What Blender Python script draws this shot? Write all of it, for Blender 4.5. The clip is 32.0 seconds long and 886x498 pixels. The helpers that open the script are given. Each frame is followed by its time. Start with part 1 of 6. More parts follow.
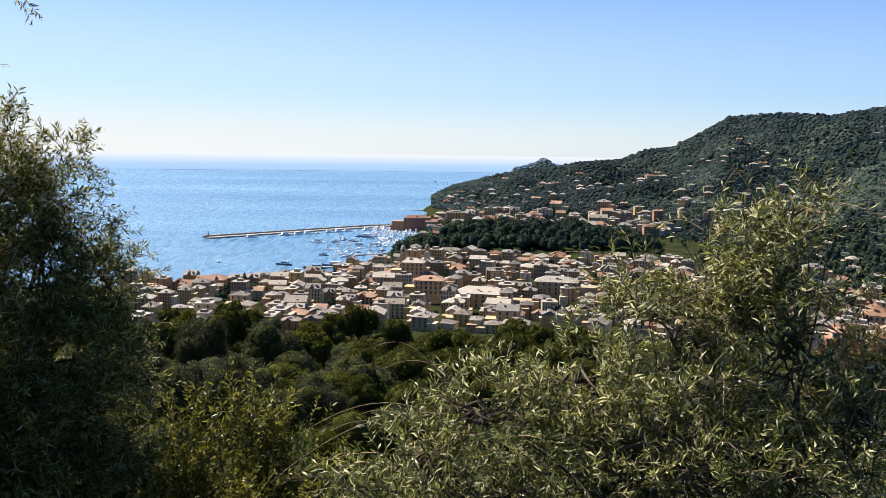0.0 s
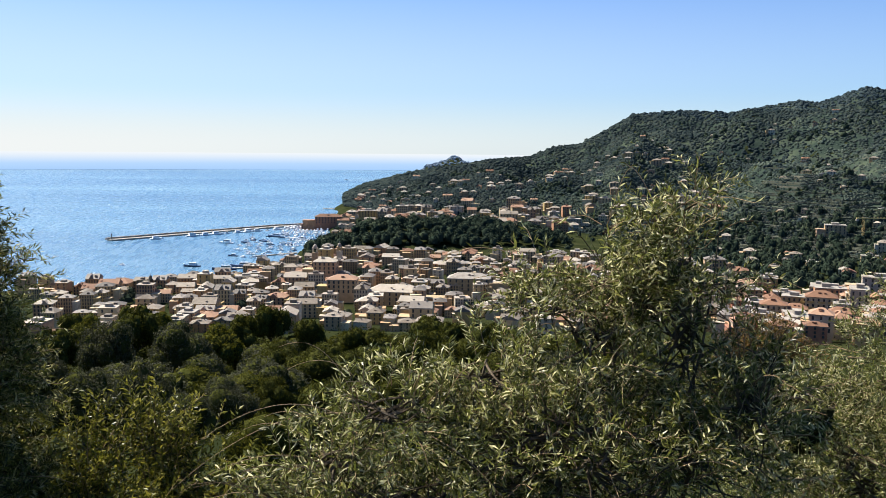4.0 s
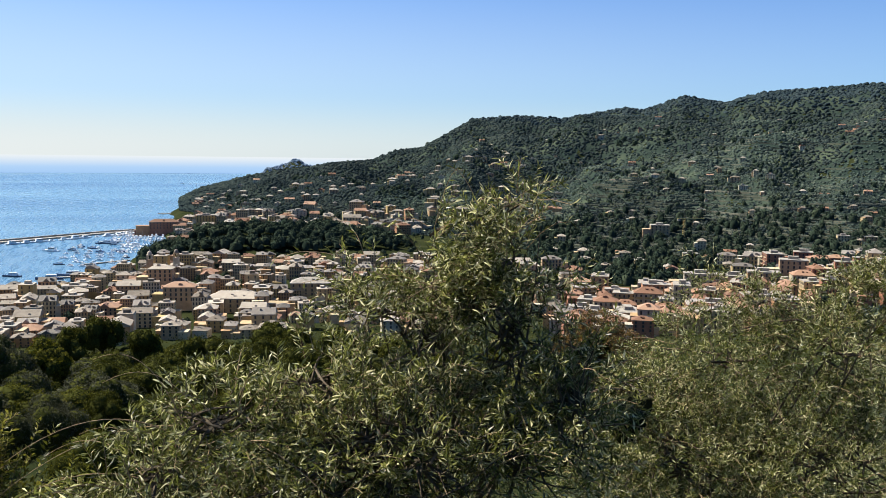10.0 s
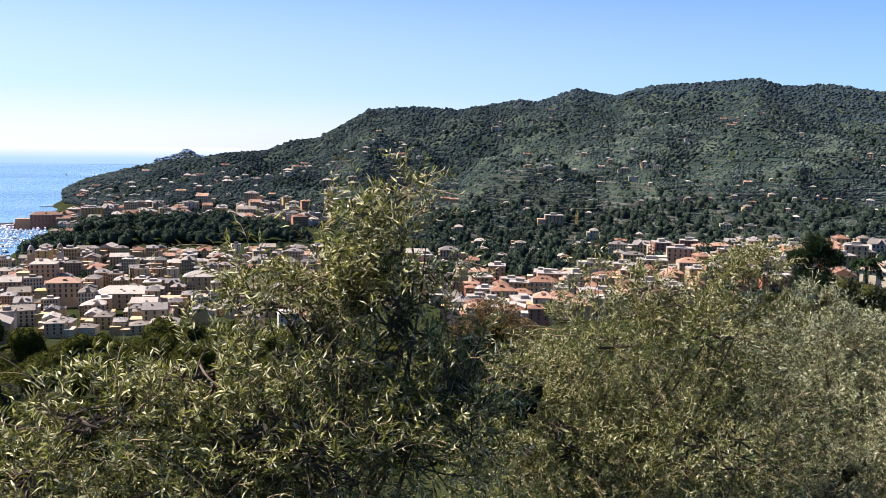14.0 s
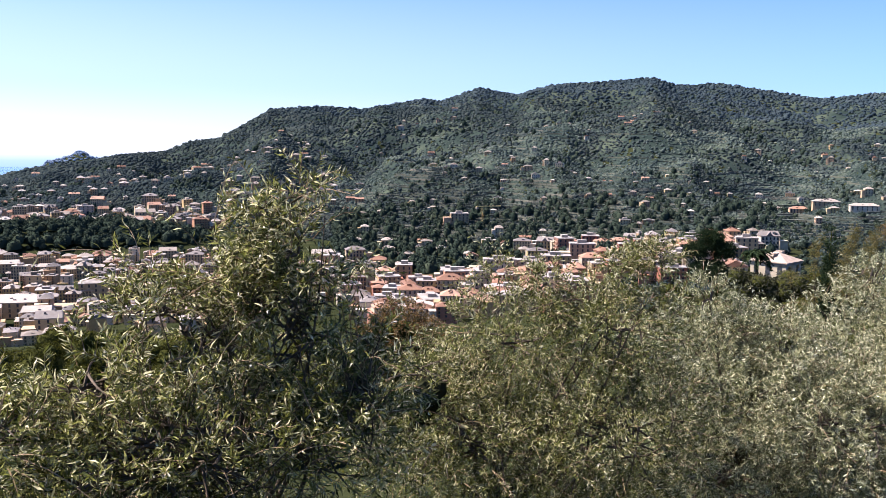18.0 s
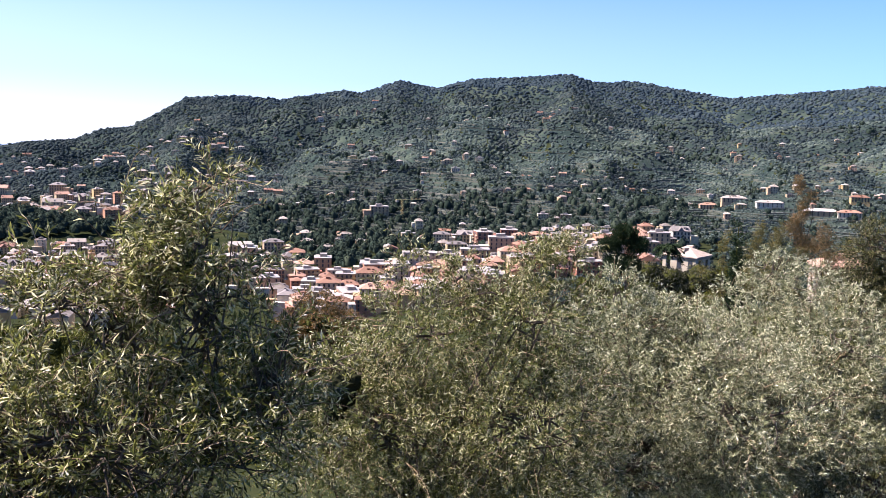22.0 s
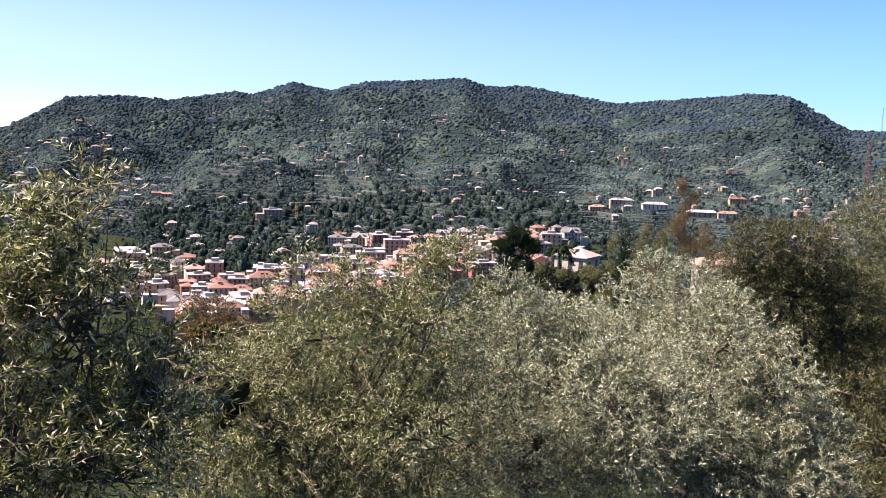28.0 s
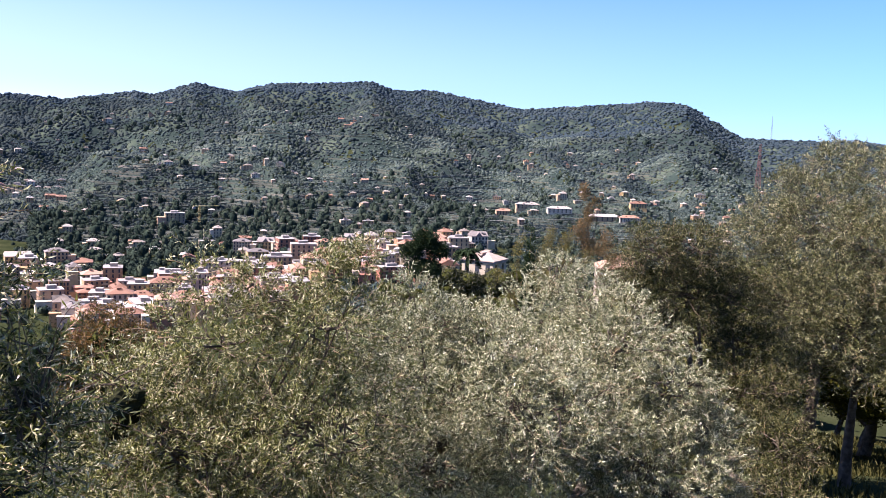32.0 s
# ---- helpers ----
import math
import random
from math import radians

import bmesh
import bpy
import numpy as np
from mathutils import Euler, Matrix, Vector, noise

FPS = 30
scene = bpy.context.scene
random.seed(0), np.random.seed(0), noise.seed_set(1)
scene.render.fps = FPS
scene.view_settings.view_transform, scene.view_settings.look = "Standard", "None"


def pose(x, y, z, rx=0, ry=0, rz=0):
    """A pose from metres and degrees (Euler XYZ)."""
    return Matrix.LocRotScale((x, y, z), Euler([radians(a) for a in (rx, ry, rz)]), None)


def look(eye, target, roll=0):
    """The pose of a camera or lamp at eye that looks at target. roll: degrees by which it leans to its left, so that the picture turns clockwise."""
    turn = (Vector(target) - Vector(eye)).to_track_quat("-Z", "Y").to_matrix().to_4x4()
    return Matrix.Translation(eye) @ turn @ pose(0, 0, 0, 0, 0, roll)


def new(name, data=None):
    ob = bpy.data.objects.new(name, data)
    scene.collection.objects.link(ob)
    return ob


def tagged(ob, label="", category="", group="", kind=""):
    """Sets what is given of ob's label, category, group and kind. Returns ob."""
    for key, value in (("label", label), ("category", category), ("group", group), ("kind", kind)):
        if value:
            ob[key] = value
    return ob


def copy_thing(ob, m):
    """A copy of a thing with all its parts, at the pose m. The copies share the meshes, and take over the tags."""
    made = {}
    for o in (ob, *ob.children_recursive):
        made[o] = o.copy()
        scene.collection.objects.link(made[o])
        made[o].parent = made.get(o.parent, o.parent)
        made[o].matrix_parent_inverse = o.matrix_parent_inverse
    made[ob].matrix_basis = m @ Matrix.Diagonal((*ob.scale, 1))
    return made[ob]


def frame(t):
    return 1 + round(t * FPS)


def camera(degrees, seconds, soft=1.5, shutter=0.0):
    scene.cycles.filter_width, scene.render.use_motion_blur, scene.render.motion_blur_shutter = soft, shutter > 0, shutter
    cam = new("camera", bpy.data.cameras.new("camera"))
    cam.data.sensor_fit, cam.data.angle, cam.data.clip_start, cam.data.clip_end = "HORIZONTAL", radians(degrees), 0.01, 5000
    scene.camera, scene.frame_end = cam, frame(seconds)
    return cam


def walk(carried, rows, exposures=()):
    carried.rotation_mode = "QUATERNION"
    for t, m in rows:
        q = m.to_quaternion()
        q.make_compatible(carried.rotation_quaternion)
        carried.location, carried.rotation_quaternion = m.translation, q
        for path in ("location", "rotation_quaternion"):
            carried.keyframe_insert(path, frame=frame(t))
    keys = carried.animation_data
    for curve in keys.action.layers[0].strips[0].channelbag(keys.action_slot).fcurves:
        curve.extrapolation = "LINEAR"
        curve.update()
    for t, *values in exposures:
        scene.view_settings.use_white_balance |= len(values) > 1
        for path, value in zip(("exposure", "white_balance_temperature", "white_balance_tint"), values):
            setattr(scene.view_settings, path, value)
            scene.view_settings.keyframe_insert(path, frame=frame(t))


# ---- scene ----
# The camera: held at arm's length by someone who turns on the spot.
EYE_Z = 120.0
ARM = 0.45
# seconds, heading to the right, tilt up, lean to the left
TURNS = (
    (0.0, 0.03, -6.47, 0.78), (0.5, 0.67, -6.45, 0.71), (1.0, 1.38, -6.57, 1.05), (1.5, 2.19, -6.66, 1.09),
    (2.0, 3.01, -6.64, 1.02), (2.5, 3.75, -6.63, 0.79), (3.0, 4.44, -6.61, 0.57), (3.5, 5.13, -6.58, 0.52),
    (5.5, 8.05, -6.48, 0.29), (6.0, 8.85, -6.51, 0.26), (6.5, 9.71, -6.60, 0.45), (7.0, 10.50, -6.63, 0.57),
    (7.5, 11.25, -6.63, 0.72), (8.0, 12.04, -6.59, 0.68), (8.5, 12.86, -6.54, 0.82), (9.0, 13.98, -6.36, 0.79),
    (9.5, 15.13, -6.26, 0.69), (10.0, 16.17, -6.22, 0.73), (10.5, 17.11, -6.17, 0.75), (11.0, 17.99, -6.16, 0.94),
    (11.5, 18.95, -6.11, 0.97), (12.0, 19.86, -6.14, 0.81), (12.5, 20.73, -6.30, 0.79), (13.0, 21.55, -6.47, 0.89),
    (13.5, 22.25, -6.63, 1.08), (14.0, 22.94, -6.71, 0.95), (14.5, 23.75, -6.76, 0.99), (16.5, 26.73, -6.55, 0.75),
    (17.0, 27.50, -6.56, 0.57), (17.5, 28.27, -6.57, 0.41), (18.0, 29.13, -6.69, 0.51), (18.5, 30.07, -6.82, 0.73),
    (19.0, 30.88, -6.94, 0.96), (19.5, 31.50, -7.00, 1.10), (20.0, 31.98, -7.06, 1.20), (20.5, 32.54, -7.06, 0.94),
    (21.0, 33.21, -7.12, 1.08), (21.5, 33.85, -7.09, 1.40), (22.0, 34.46, -7.05, 1.45), (22.5, 35.13, -6.98, 1.42),
    (23.0, 35.78, -6.95, 1.36), (23.5, 36.38, -6.93, 1.39), (24.0, 37.01, -6.91, 1.39), (24.5, 37.42, -6.89, 1.55),
    (25.0, 37.79, -6.82, 1.38), (25.5, 38.28, -6.79, 1.48), (27.5, 40.65, -6.72, 1.69), (28.0, 41.37, -6.68, 1.70),
    (28.5, 42.03, -6.66, 1.64), (29.0, 42.75, -6.70, 1.66), (29.5, 43.53, -6.68, 1.90), (30.0, 44.53, -6.54, 2.07),
    (30.5, 45.32, -6.37, 2.24), (31.0, 46.11, -6.29, 2.43), (31.5, 46.79, -6.21, 2.14), (32.0, 47.46, -6.22, 2.23),
)


def eye_at(heading):
    a = radians(heading)
    return ARM * math.sin(a), ARM * (math.cos(a) - 1.0), EYE_Z


cam = camera(54.04, 32.0, soft=0.72)
walk(cam, [(t, pose(*eye_at(h), 0, 0, -h) @ pose(0, 0, 0, 90 + up) @ pose(0, 0, 0, 0, 0, lean))
           for t, h, up, lean in TURNS],
     exposures=((0.0, 1.27, 6850, 11), (3.0, 1.25, 6850, 10), (6.0, 1.19, 6850, 9), (9.0, 1.16, 6850, 8), (11.0, 1.15, 6800, 9), (12.5, 1.25, 6700, 13),
                (14.0, 1.45, 6550, 19), (17.0, 1.66, 6400, 25), (20.0, 1.68, 6300, 28), (23.0, 1.82, 6250, 30), (27.0, 1.82, 6250, 31), (30.0, 1.72, 6250, 32),
                (31.0, 1.73, 6250, 33), (32.0, 1.90, 6250, 34)))

# ---- light: a clear noon sky with a hazy horizon, the sun high over the sea ----
SUN_AZ, SUN_EL = -50.0, 52.0
world = bpy.data.worlds.new("sky")
scene.world = world
world.use_nodes = True
wn = world.node_tree.nodes
sky = wn.new("ShaderNodeTexSky")
sky.sky_type = "NISHITA"
sky.sun_disc = False
sky.sun_elevation, sky.sun_rotation = radians(SUN_EL), radians(SUN_AZ)
sky.altitude, sky.air_density, sky.dust_density, sky.ozone_density = 100, 1.0, 0.3, 3.0
wn["Background"].inputs["Strength"].default_value = 0.0565
# sea haze: the blue pales evenly towards the horizon, all the way round
wl = world.node_tree.links
tc = wn.new("ShaderNodeTexCoord")
sep = wn.new("ShaderNodeSeparateXYZ")
fade = wn.new("ShaderNodeValToRGB")
fade.color_ramp.interpolation = "EASE"
fade.color_ramp.elements.new(0.5)
for e, (p, c) in zip(fade.color_ramp.elements, ((0.0, 1.0), (0.07, 0.5), (0.27, 0.0))):
    e.position, e.color = p, (c, c, c, 1)
pale = wn.new("ShaderNodeMix")
pale.data_type = "RGBA"
pale.inputs["B"].default_value = (6.6, 7.0, 7.3, 1)
wl.new(tc.outputs["Generated"], sep.inputs[0])
wl.new(sep.outputs["Z"], fade.inputs[0])
# and more so on the sun's side than away from it
side = wn.new("ShaderNodeVectorMath")
side.operation = "DOT_PRODUCT"
side.inputs[1].default_value = (math.sin(radians(SUN_AZ)), math.cos(radians(SUN_AZ)), 0)
lit = wn.new("ShaderNodeMapRange")
for key, val in (("From Min", -0.6), ("From Max", 0.9), ("To Min", 0.06), ("To Max", 1.0)):
    lit.inputs[key].default_value = val
both = wn.new("ShaderNodeMath")
both.operation = "MULTIPLY"
wl.new(tc.outputs["Generated"], side.inputs[0])
wl.new(side.outputs["Value"], lit.inputs["Value"])
wl.new(fade.outputs[0], both.inputs[0])
wl.new(lit.outputs[0], both.inputs[1])
wl.new(both.outputs[0], pale.inputs["Factor"])
deep = wn.new("ShaderNodeMix")
deep.data_type, deep.blend_type = "RGBA", "MULTIPLY"
deep.inputs["Factor"].default_value = 1.0
deep.inputs["B"].default_value = (0.41, 0.755, 1.25, 1)
wl.new(sky.outputs[0], deep.inputs["A"])
wl.new(deep.outputs["Result"], pale.inputs["A"])
wl.new(pale.outputs["Result"], wn["Background"].inputs["Color"])
sun_data = bpy.data.lights.new("sun", "SUN")
sun_data.energy, sun_data.angle, sun_data.color = 5.0, radians(0.55), (1.0, 0.95, 0.87)
sun = new("sun", sun_data)
sa, se = radians(SUN_AZ), radians(SUN_EL)
sun.matrix_world = look((0, 0, 300), Vector((0, 0, 300)) - Vector((math.sin(sa) * math.cos(se), math.cos(sa) * math.cos(se), math.sin(se))))


# ---- materials ----
def ramp_node(nt, stops, constant=False):
    n = nt.nodes.new("ShaderNodeValToRGB")
    n.color_ramp.interpolation = "CONSTANT" if constant else "LINEAR"
    el = n.color_ramp.elements
    while len(el) < len(stops):
        el.new(0.5)
    for e, (p, c) in zip(el, stops):
        e.position, e.color = p, (*c, 1)
    return n


def surface(name, stops, scale=1.0, rough=0.8, bump=0.3, bump_scale=None, vary=None, pick=0.0, metal=0.0,
            translucent=0.0, detail=6, spec=0.4, stretch=None, bump_dist=0.05):
    """Noise-driven colour. vary: None, 'object' or 'island' shifts the ramp by that much (pick)."""
    m = bpy.data.materials.new(name)
    m.use_nodes = True
    nt = m.node_tree
    p = nt.nodes["Principled BSDF"]
    p.inputs["Roughness"].default_value = rough
    p.inputs["Metallic"].default_value = metal
    p.inputs["Specular IOR Level"].default_value = spec
    co = nt.nodes.new("ShaderNodeTexCoord" if vary == "local" else "ShaderNodeNewGeometry")
    src = co.outputs["Object" if vary == "local" else "Position"]
    if stretch:
        mp = nt.nodes.new("ShaderNodeMapping")
        mp.inputs["Scale"].default_value = stretch
        nt.links.new(src, mp.inputs["Vector"])
        src = mp.outputs[0]
    tex = nt.nodes.new("ShaderNodeTexNoise")
    tex.inputs["Scale"].default_value = scale
    tex.inputs["Detail"].default_value = detail
    nt.links.new(src, tex.inputs["Vector"])
    fac = tex.outputs["Fac"]
    if vary in ("object", "island"):
        rnd = nt.nodes.new("ShaderNodeObjectInfo" if vary == "object" else "ShaderNodeNewGeometry")
        mix = nt.nodes.new("ShaderNodeMix")
        mix.inputs["Factor"].default_value = pick
        nt.links.new(fac, mix.inputs["A"])
        nt.links.new(rnd.outputs["Random" if vary == "object" else "Random Per Island"], mix.inputs["B"])
        fac = mix.outputs[0]
    cr = ramp_node(nt, stops)
    nt.links.new(fac, cr.inputs[0])
    nt.links.new(cr.outputs[0], p.inputs["Base Color"])
    if bump:
        t2 = nt.nodes.new("ShaderNodeTexNoise")
        t2.inputs["Scale"].default_value = bump_scale or scale * 6
        t2.inputs["Detail"].default_value = 5
        nt.links.new(src, t2.inputs["Vector"])
        b = nt.nodes.new("ShaderNodeBump")
        b.inputs["Strength"].default_value = bump
        b.inputs["Distance"].default_value = bump_dist
        nt.links.new(t2.outputs["Fac"], b.inputs["Height"])
        nt.links.new(b.outputs[0], p.inputs["Normal"])
    if translucent:
        tr = nt.nodes.new("ShaderNodeBsdfTranslucent")
        mx = nt.nodes.new("ShaderNodeMixShader")
        mx.inputs[0].default_value = translucent
        nt.links.new(cr.outputs[0], tr.inputs["Color"])
        nt.links.new(p.outputs[0], mx.inputs[1])
        nt.links.new(tr.outputs[0], mx.inputs[2])
        nt.links.new(mx.outputs[0], nt.nodes["Material Output"].inputs["Surface"])
    return m


def walls_material(name, colours):
    """Plaster whose colour is picked house by house, with streaks and fading."""
    m = bpy.data.materials.new(name)
    m.use_nodes = True
    nt = m.node_tree
    p = nt.nodes["Principled BSDF"]
    p.inputs["Roughness"].default_value = 0.85
    info = nt.nodes.new("ShaderNodeObjectInfo")
    cr = ramp_node(nt, [(i / len(colours), c) for i, c in enumerate(colours)], constant=True)
    nt.links.new(info.outputs["Random"], cr.inputs[0])
    geo = nt.nodes.new("ShaderNodeNewGeometry")
    tex = nt.nodes.new("ShaderNodeTexNoise")
    tex.inputs["Scale"].default_value = 0.35
    tex.inputs["Detail"].default_value = 8
    nt.links.new(geo.outputs["Position"], tex.inputs["Vector"])
    mx = nt.nodes.new("ShaderNodeMix")
    mx.data_type, mx.blend_type = "RGBA", "MULTIPLY"
    mx.inputs["Factor"].default_value = 1.0
    r2 = ramp_node(nt, [(0.3, (0.72, 0.70, 0.68)), (0.7, (1.05, 1.03, 1.0))])
    nt.links.new(tex.outputs["Fac"], r2.inputs[0])
    nt.links.new(cr.outputs[0], mx.inputs["A"])
    nt.links.new(r2.outputs[0], mx.inputs["B"])
    nt.links.new(mx.outputs["Result"], p.inputs["Base Color"])
    return m


M_GROUND = surface("hill_soil", [(0.3, (0.014, 0.019, 0.008)), (0.55, (0.024, 0.029, 0.012)), (0.75, (0.044, 0.046, 0.022))], 0.05, 0.95, 0.5, 1.2, bump_dist=0.4, spec=0.0)
# blue in the wood and far olive tones imitates air haze by colour
M_WOODS = surface("mixed_wood_leaves", [(0.33, (0.017, 0.026, 0.027)), (0.5, (0.029, 0.041, 0.039)), (0.67, (0.050, 0.062, 0.051))], 0.010, 0.9, 0.3, 0.4, vary="island", pick=0.26, bump_dist=0.4, spec=0.0, detail=9)
# bluer copy of the woods: far haze painted into the colour
M_FARWOODS = surface("hazed_wood_leaves", [(0.33, (0.020, 0.032, 0.038)), (0.5, (0.030, 0.045, 0.049)), (0.67, (0.046, 0.061, 0.060))], 0.010, 0.9, 0.3, 0.4, vary="island", pick=0.22, bump_dist=0.4, spec=0.0, detail=9)
M_OLIVEFAR = surface("far_olive_leaves", [(0.33, (0.032, 0.048, 0.043)), (0.5, (0.055, 0.074, 0.061)), (0.67, (0.094, 0.113, 0.085))], 0.012, 0.9, 0.3, 0.4, vary="island", pick=0.30, bump_dist=0.4, spec=0.0, detail=9)
# undergrowth toned down: shade between crowns is put into this colour
M_UNDER = surface("wood_undergrowth", [(0.33, (0.016, 0.026, 0.022)), (0.5, (0.028, 0.041, 0.032)), (0.67, (0.054, 0.070, 0.046))], 0.012, 0.9, 0.6, 0.25, bump_dist=1.2, spec=0.0, detail=10)
M_PINE = surface("dark_pine_needles", [(0.25, (0.014, 0.023, 0.017)), (0.55, (0.028, 0.041, 0.028)), (0.8, (0.050, 0.063, 0.038))], 0.05, 0.9, 0.6, 1.5, vary="island", pick=0.4, bump_dist=0.3, spec=0.0)
M_OLIVE = surface("olive_leaf", [(0.10, (0.030, 0.034, 0.006)), (0.45, (0.108, 0.122, 0.026)), (0.70, (0.235, 0.240, 0.068)), (0.92, (0.66, 0.62, 0.36))], 1.5, 0.36, 0, vary="island", pick=0.92, translucent=0.54, spec=0.35)
# shaded copy of the olive leaf: the shade is put into the colour
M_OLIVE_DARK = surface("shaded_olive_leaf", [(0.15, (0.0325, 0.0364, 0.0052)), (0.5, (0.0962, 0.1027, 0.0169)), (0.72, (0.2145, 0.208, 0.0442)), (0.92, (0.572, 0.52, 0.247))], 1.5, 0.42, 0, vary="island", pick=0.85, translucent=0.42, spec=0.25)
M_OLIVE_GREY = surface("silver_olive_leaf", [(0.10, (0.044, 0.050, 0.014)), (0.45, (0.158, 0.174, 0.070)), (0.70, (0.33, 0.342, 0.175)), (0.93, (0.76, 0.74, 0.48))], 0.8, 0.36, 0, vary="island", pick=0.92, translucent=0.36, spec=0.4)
# sunlit and deep-shade olive leaf copies, the light put into the colour
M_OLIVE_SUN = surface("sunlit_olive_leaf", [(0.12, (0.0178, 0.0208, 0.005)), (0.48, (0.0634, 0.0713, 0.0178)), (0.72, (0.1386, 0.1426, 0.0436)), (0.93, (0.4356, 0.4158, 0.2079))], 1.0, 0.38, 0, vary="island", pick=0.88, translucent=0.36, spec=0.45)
M_OLIVE_SHADE = surface("deep_shade_olive_leaf", [(0.15, (0.0124, 0.0149, 0.0025)), (0.5, (0.0398, 0.0447, 0.0083)), (0.72, (0.0911, 0.0927, 0.0215)), (0.92, (0.2815, 0.265, 0.1242))], 1.5, 0.42, 0, vary="island", pick=0.85, translucent=0.32, spec=0.25)
# near-black leaf colour that stands in for shade in a crown's hollow
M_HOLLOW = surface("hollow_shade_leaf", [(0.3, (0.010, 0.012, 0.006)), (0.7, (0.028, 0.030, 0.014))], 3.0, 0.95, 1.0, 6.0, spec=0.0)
# inner leaves coloured dark for the shade inside a crown
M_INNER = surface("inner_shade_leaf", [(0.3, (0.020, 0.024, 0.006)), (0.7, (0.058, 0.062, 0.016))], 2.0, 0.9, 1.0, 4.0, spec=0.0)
M_GROVE = surface("grove_olive_leaf", [(0.2, (0.0209, 0.0237, 0.0098)), (0.5, (0.046, 0.0495, 0.0237)), (0.8, (0.0906, 0.092, 0.0501))], 0.15, 0.7, 0, vary="island", pick=0.4, translucent=0.25, spec=0.1)
M_OAK = surface("dark_oak_leaf", [(0.22, (0.0135, 0.0165, 0.0023)), (0.5, (0.0344, 0.0389, 0.0052)), (0.8, (0.0861, 0.0838, 0.0105))], 0.12, 0.7, 0, vary="island", pick=0.4, translucent=0.3, spec=0.05)
M_BRIGHT = surface("yellow_green_leaf", [(0.22, (0.0282, 0.0324, 0.0035)), (0.5, (0.0634, 0.0662, 0.007)), (0.8, (0.1338, 0.1232, 0.0155))], 0.12, 0.7, 0, vary="island", pick=0.4, translucent=0.35, spec=0.05)
M_BROAD = surface("broad_green_leaf", [(0.22, (0.034, 0.0382, 0.0051)), (0.5, (0.102, 0.1062, 0.0119)), (0.8, (0.255, 0.2295, 0.0382))], 0.8, 0.4, 0, vary="island", pick=0.75, translucent=0.4, spec=0.3)
M_RED = surface("autumn_leaf", [(0.25, (0.055, 0.048, 0.010)), (0.5, (0.125, 0.085, 0.018)), (0.8, (0.23, 0.12, 0.032))], 0.8, 0.5, 0, vary="island", pick=0.7, translucent=0.3)
M_BARK = surface("olive_bark", [(0.3, (0.042, 0.031, 0.020)), (0.6, (0.10, 0.080, 0.055)), (0.8, (0.18, 0.15, 0.11))], 9, 0.95, 0.8, 30, bump_dist=0.01, spec=0.1)
M_TWIG = surface("dry_twig_bark", [(0.3, (0.12, 0.080, 0.045)), (0.7, (0.32, 0.23, 0.135))], 6, 0.8, 0, vary="island", pick=0.5, spec=0.1)
# grass colour lowered to carry the shade of the olives above
M_GRASS = surface("dry_grass", [(0.3, (0.024, 0.027, 0.006)), (0.7, (0.085, 0.078, 0.022))], 1.2, 0.8, 0, vary="island", pick=0.5, translucent=0.2, spec=0.1)
M_WALL = walls_material("old_plaster", [(0.405, 0.305, 0.165), (0.455, 0.380, 0.235), (0.375, 0.235, 0.115), (0.435, 0.300, 0.170), (0.330, 0.255, 0.145),
                                        (0.48, 0.425, 0.315), (0.400, 0.290, 0.120), (0.400, 0.262, 0.155), (0.44, 0.350, 0.200)])
M_WALL_RED = walls_material("bright_plaster", [(0.285, 0.112, 0.062), (0.350, 0.180, 0.092), (0.385, 0.330, 0.230), (0.400, 0.350, 0.270), (0.345, 0.228, 0.112), (0.305, 0.138, 0.082), (0.380, 0.295, 0.180), (0.395, 0.335, 0.245)])
M_ROOF = surface("weathered_slate", [(0.25, (0.135, 0.112, 0.085)), (0.5, (0.245, 0.210, 0.165)), (0.8, (0.37, 0.325, 0.26))], 0.35, 0.75, 0.8, 1.6, vary="object", pick=0.6, bump_dist=0.25, spec=0.2, detail=8)
M_DARKROOF = surface("dark_weathered_slate", [(0.25, (0.075, 0.066, 0.055)), (0.5, (0.135, 0.118, 0.098)), (0.8, (0.22, 0.195, 0.165))], 0.35, 0.7, 0.8, 1.6, vary="object", pick=0.6, bump_dist=0.25, spec=0.3, detail=8)
M_TILE = surface("clay_roof_tile", [(0.25, (0.150, 0.080, 0.048)), (0.5, (0.225, 0.122, 0.074)), (0.8, (0.30, 0.185, 0.120))], 0.25, 0.8, 0.6, 2.5, vary="object", pick=0.7, bump_dist=0.15, spec=0.2)
M_CYP = surface("cypress_needles", [(0.25, (0.010, 0.020, 0.008)), (0.55, (0.018, 0.032, 0.012)), (0.8, (0.035, 0.055, 0.02))], 0.6, 0.7, 0, vary="island", pick=0.6, translucent=0.1, spec=0.05)
# pale blue here is distance haze put into the cape's colour
M_CAPE = surface("hazy_blue_cape", [(0.3, (0.105, 0.150, 0.205)), (0.7, (0.150, 0.195, 0.245))], 0.02, 0.9, 0, spec=0.0)
M_GLASS = surface("dark_window", [(0.3, (0.02, 0.025, 0.03)), (0.7, (0.05, 0.055, 0.06))], 0.5, 0.15, 0)
M_STONE = surface("pale_stone", [(0.3, (0.190, 0.168, 0.138)), (0.7, (0.300, 0.272, 0.228))], 0.4, 0.85, 0.6, 3, bump_dist=0.2)
M_WHITE = surface("white_boat_paint", [(0.3, (0.72, 0.72, 0.71)), (0.7, (0.85, 0.85, 0.84))], 0.5, 0.25, 0)
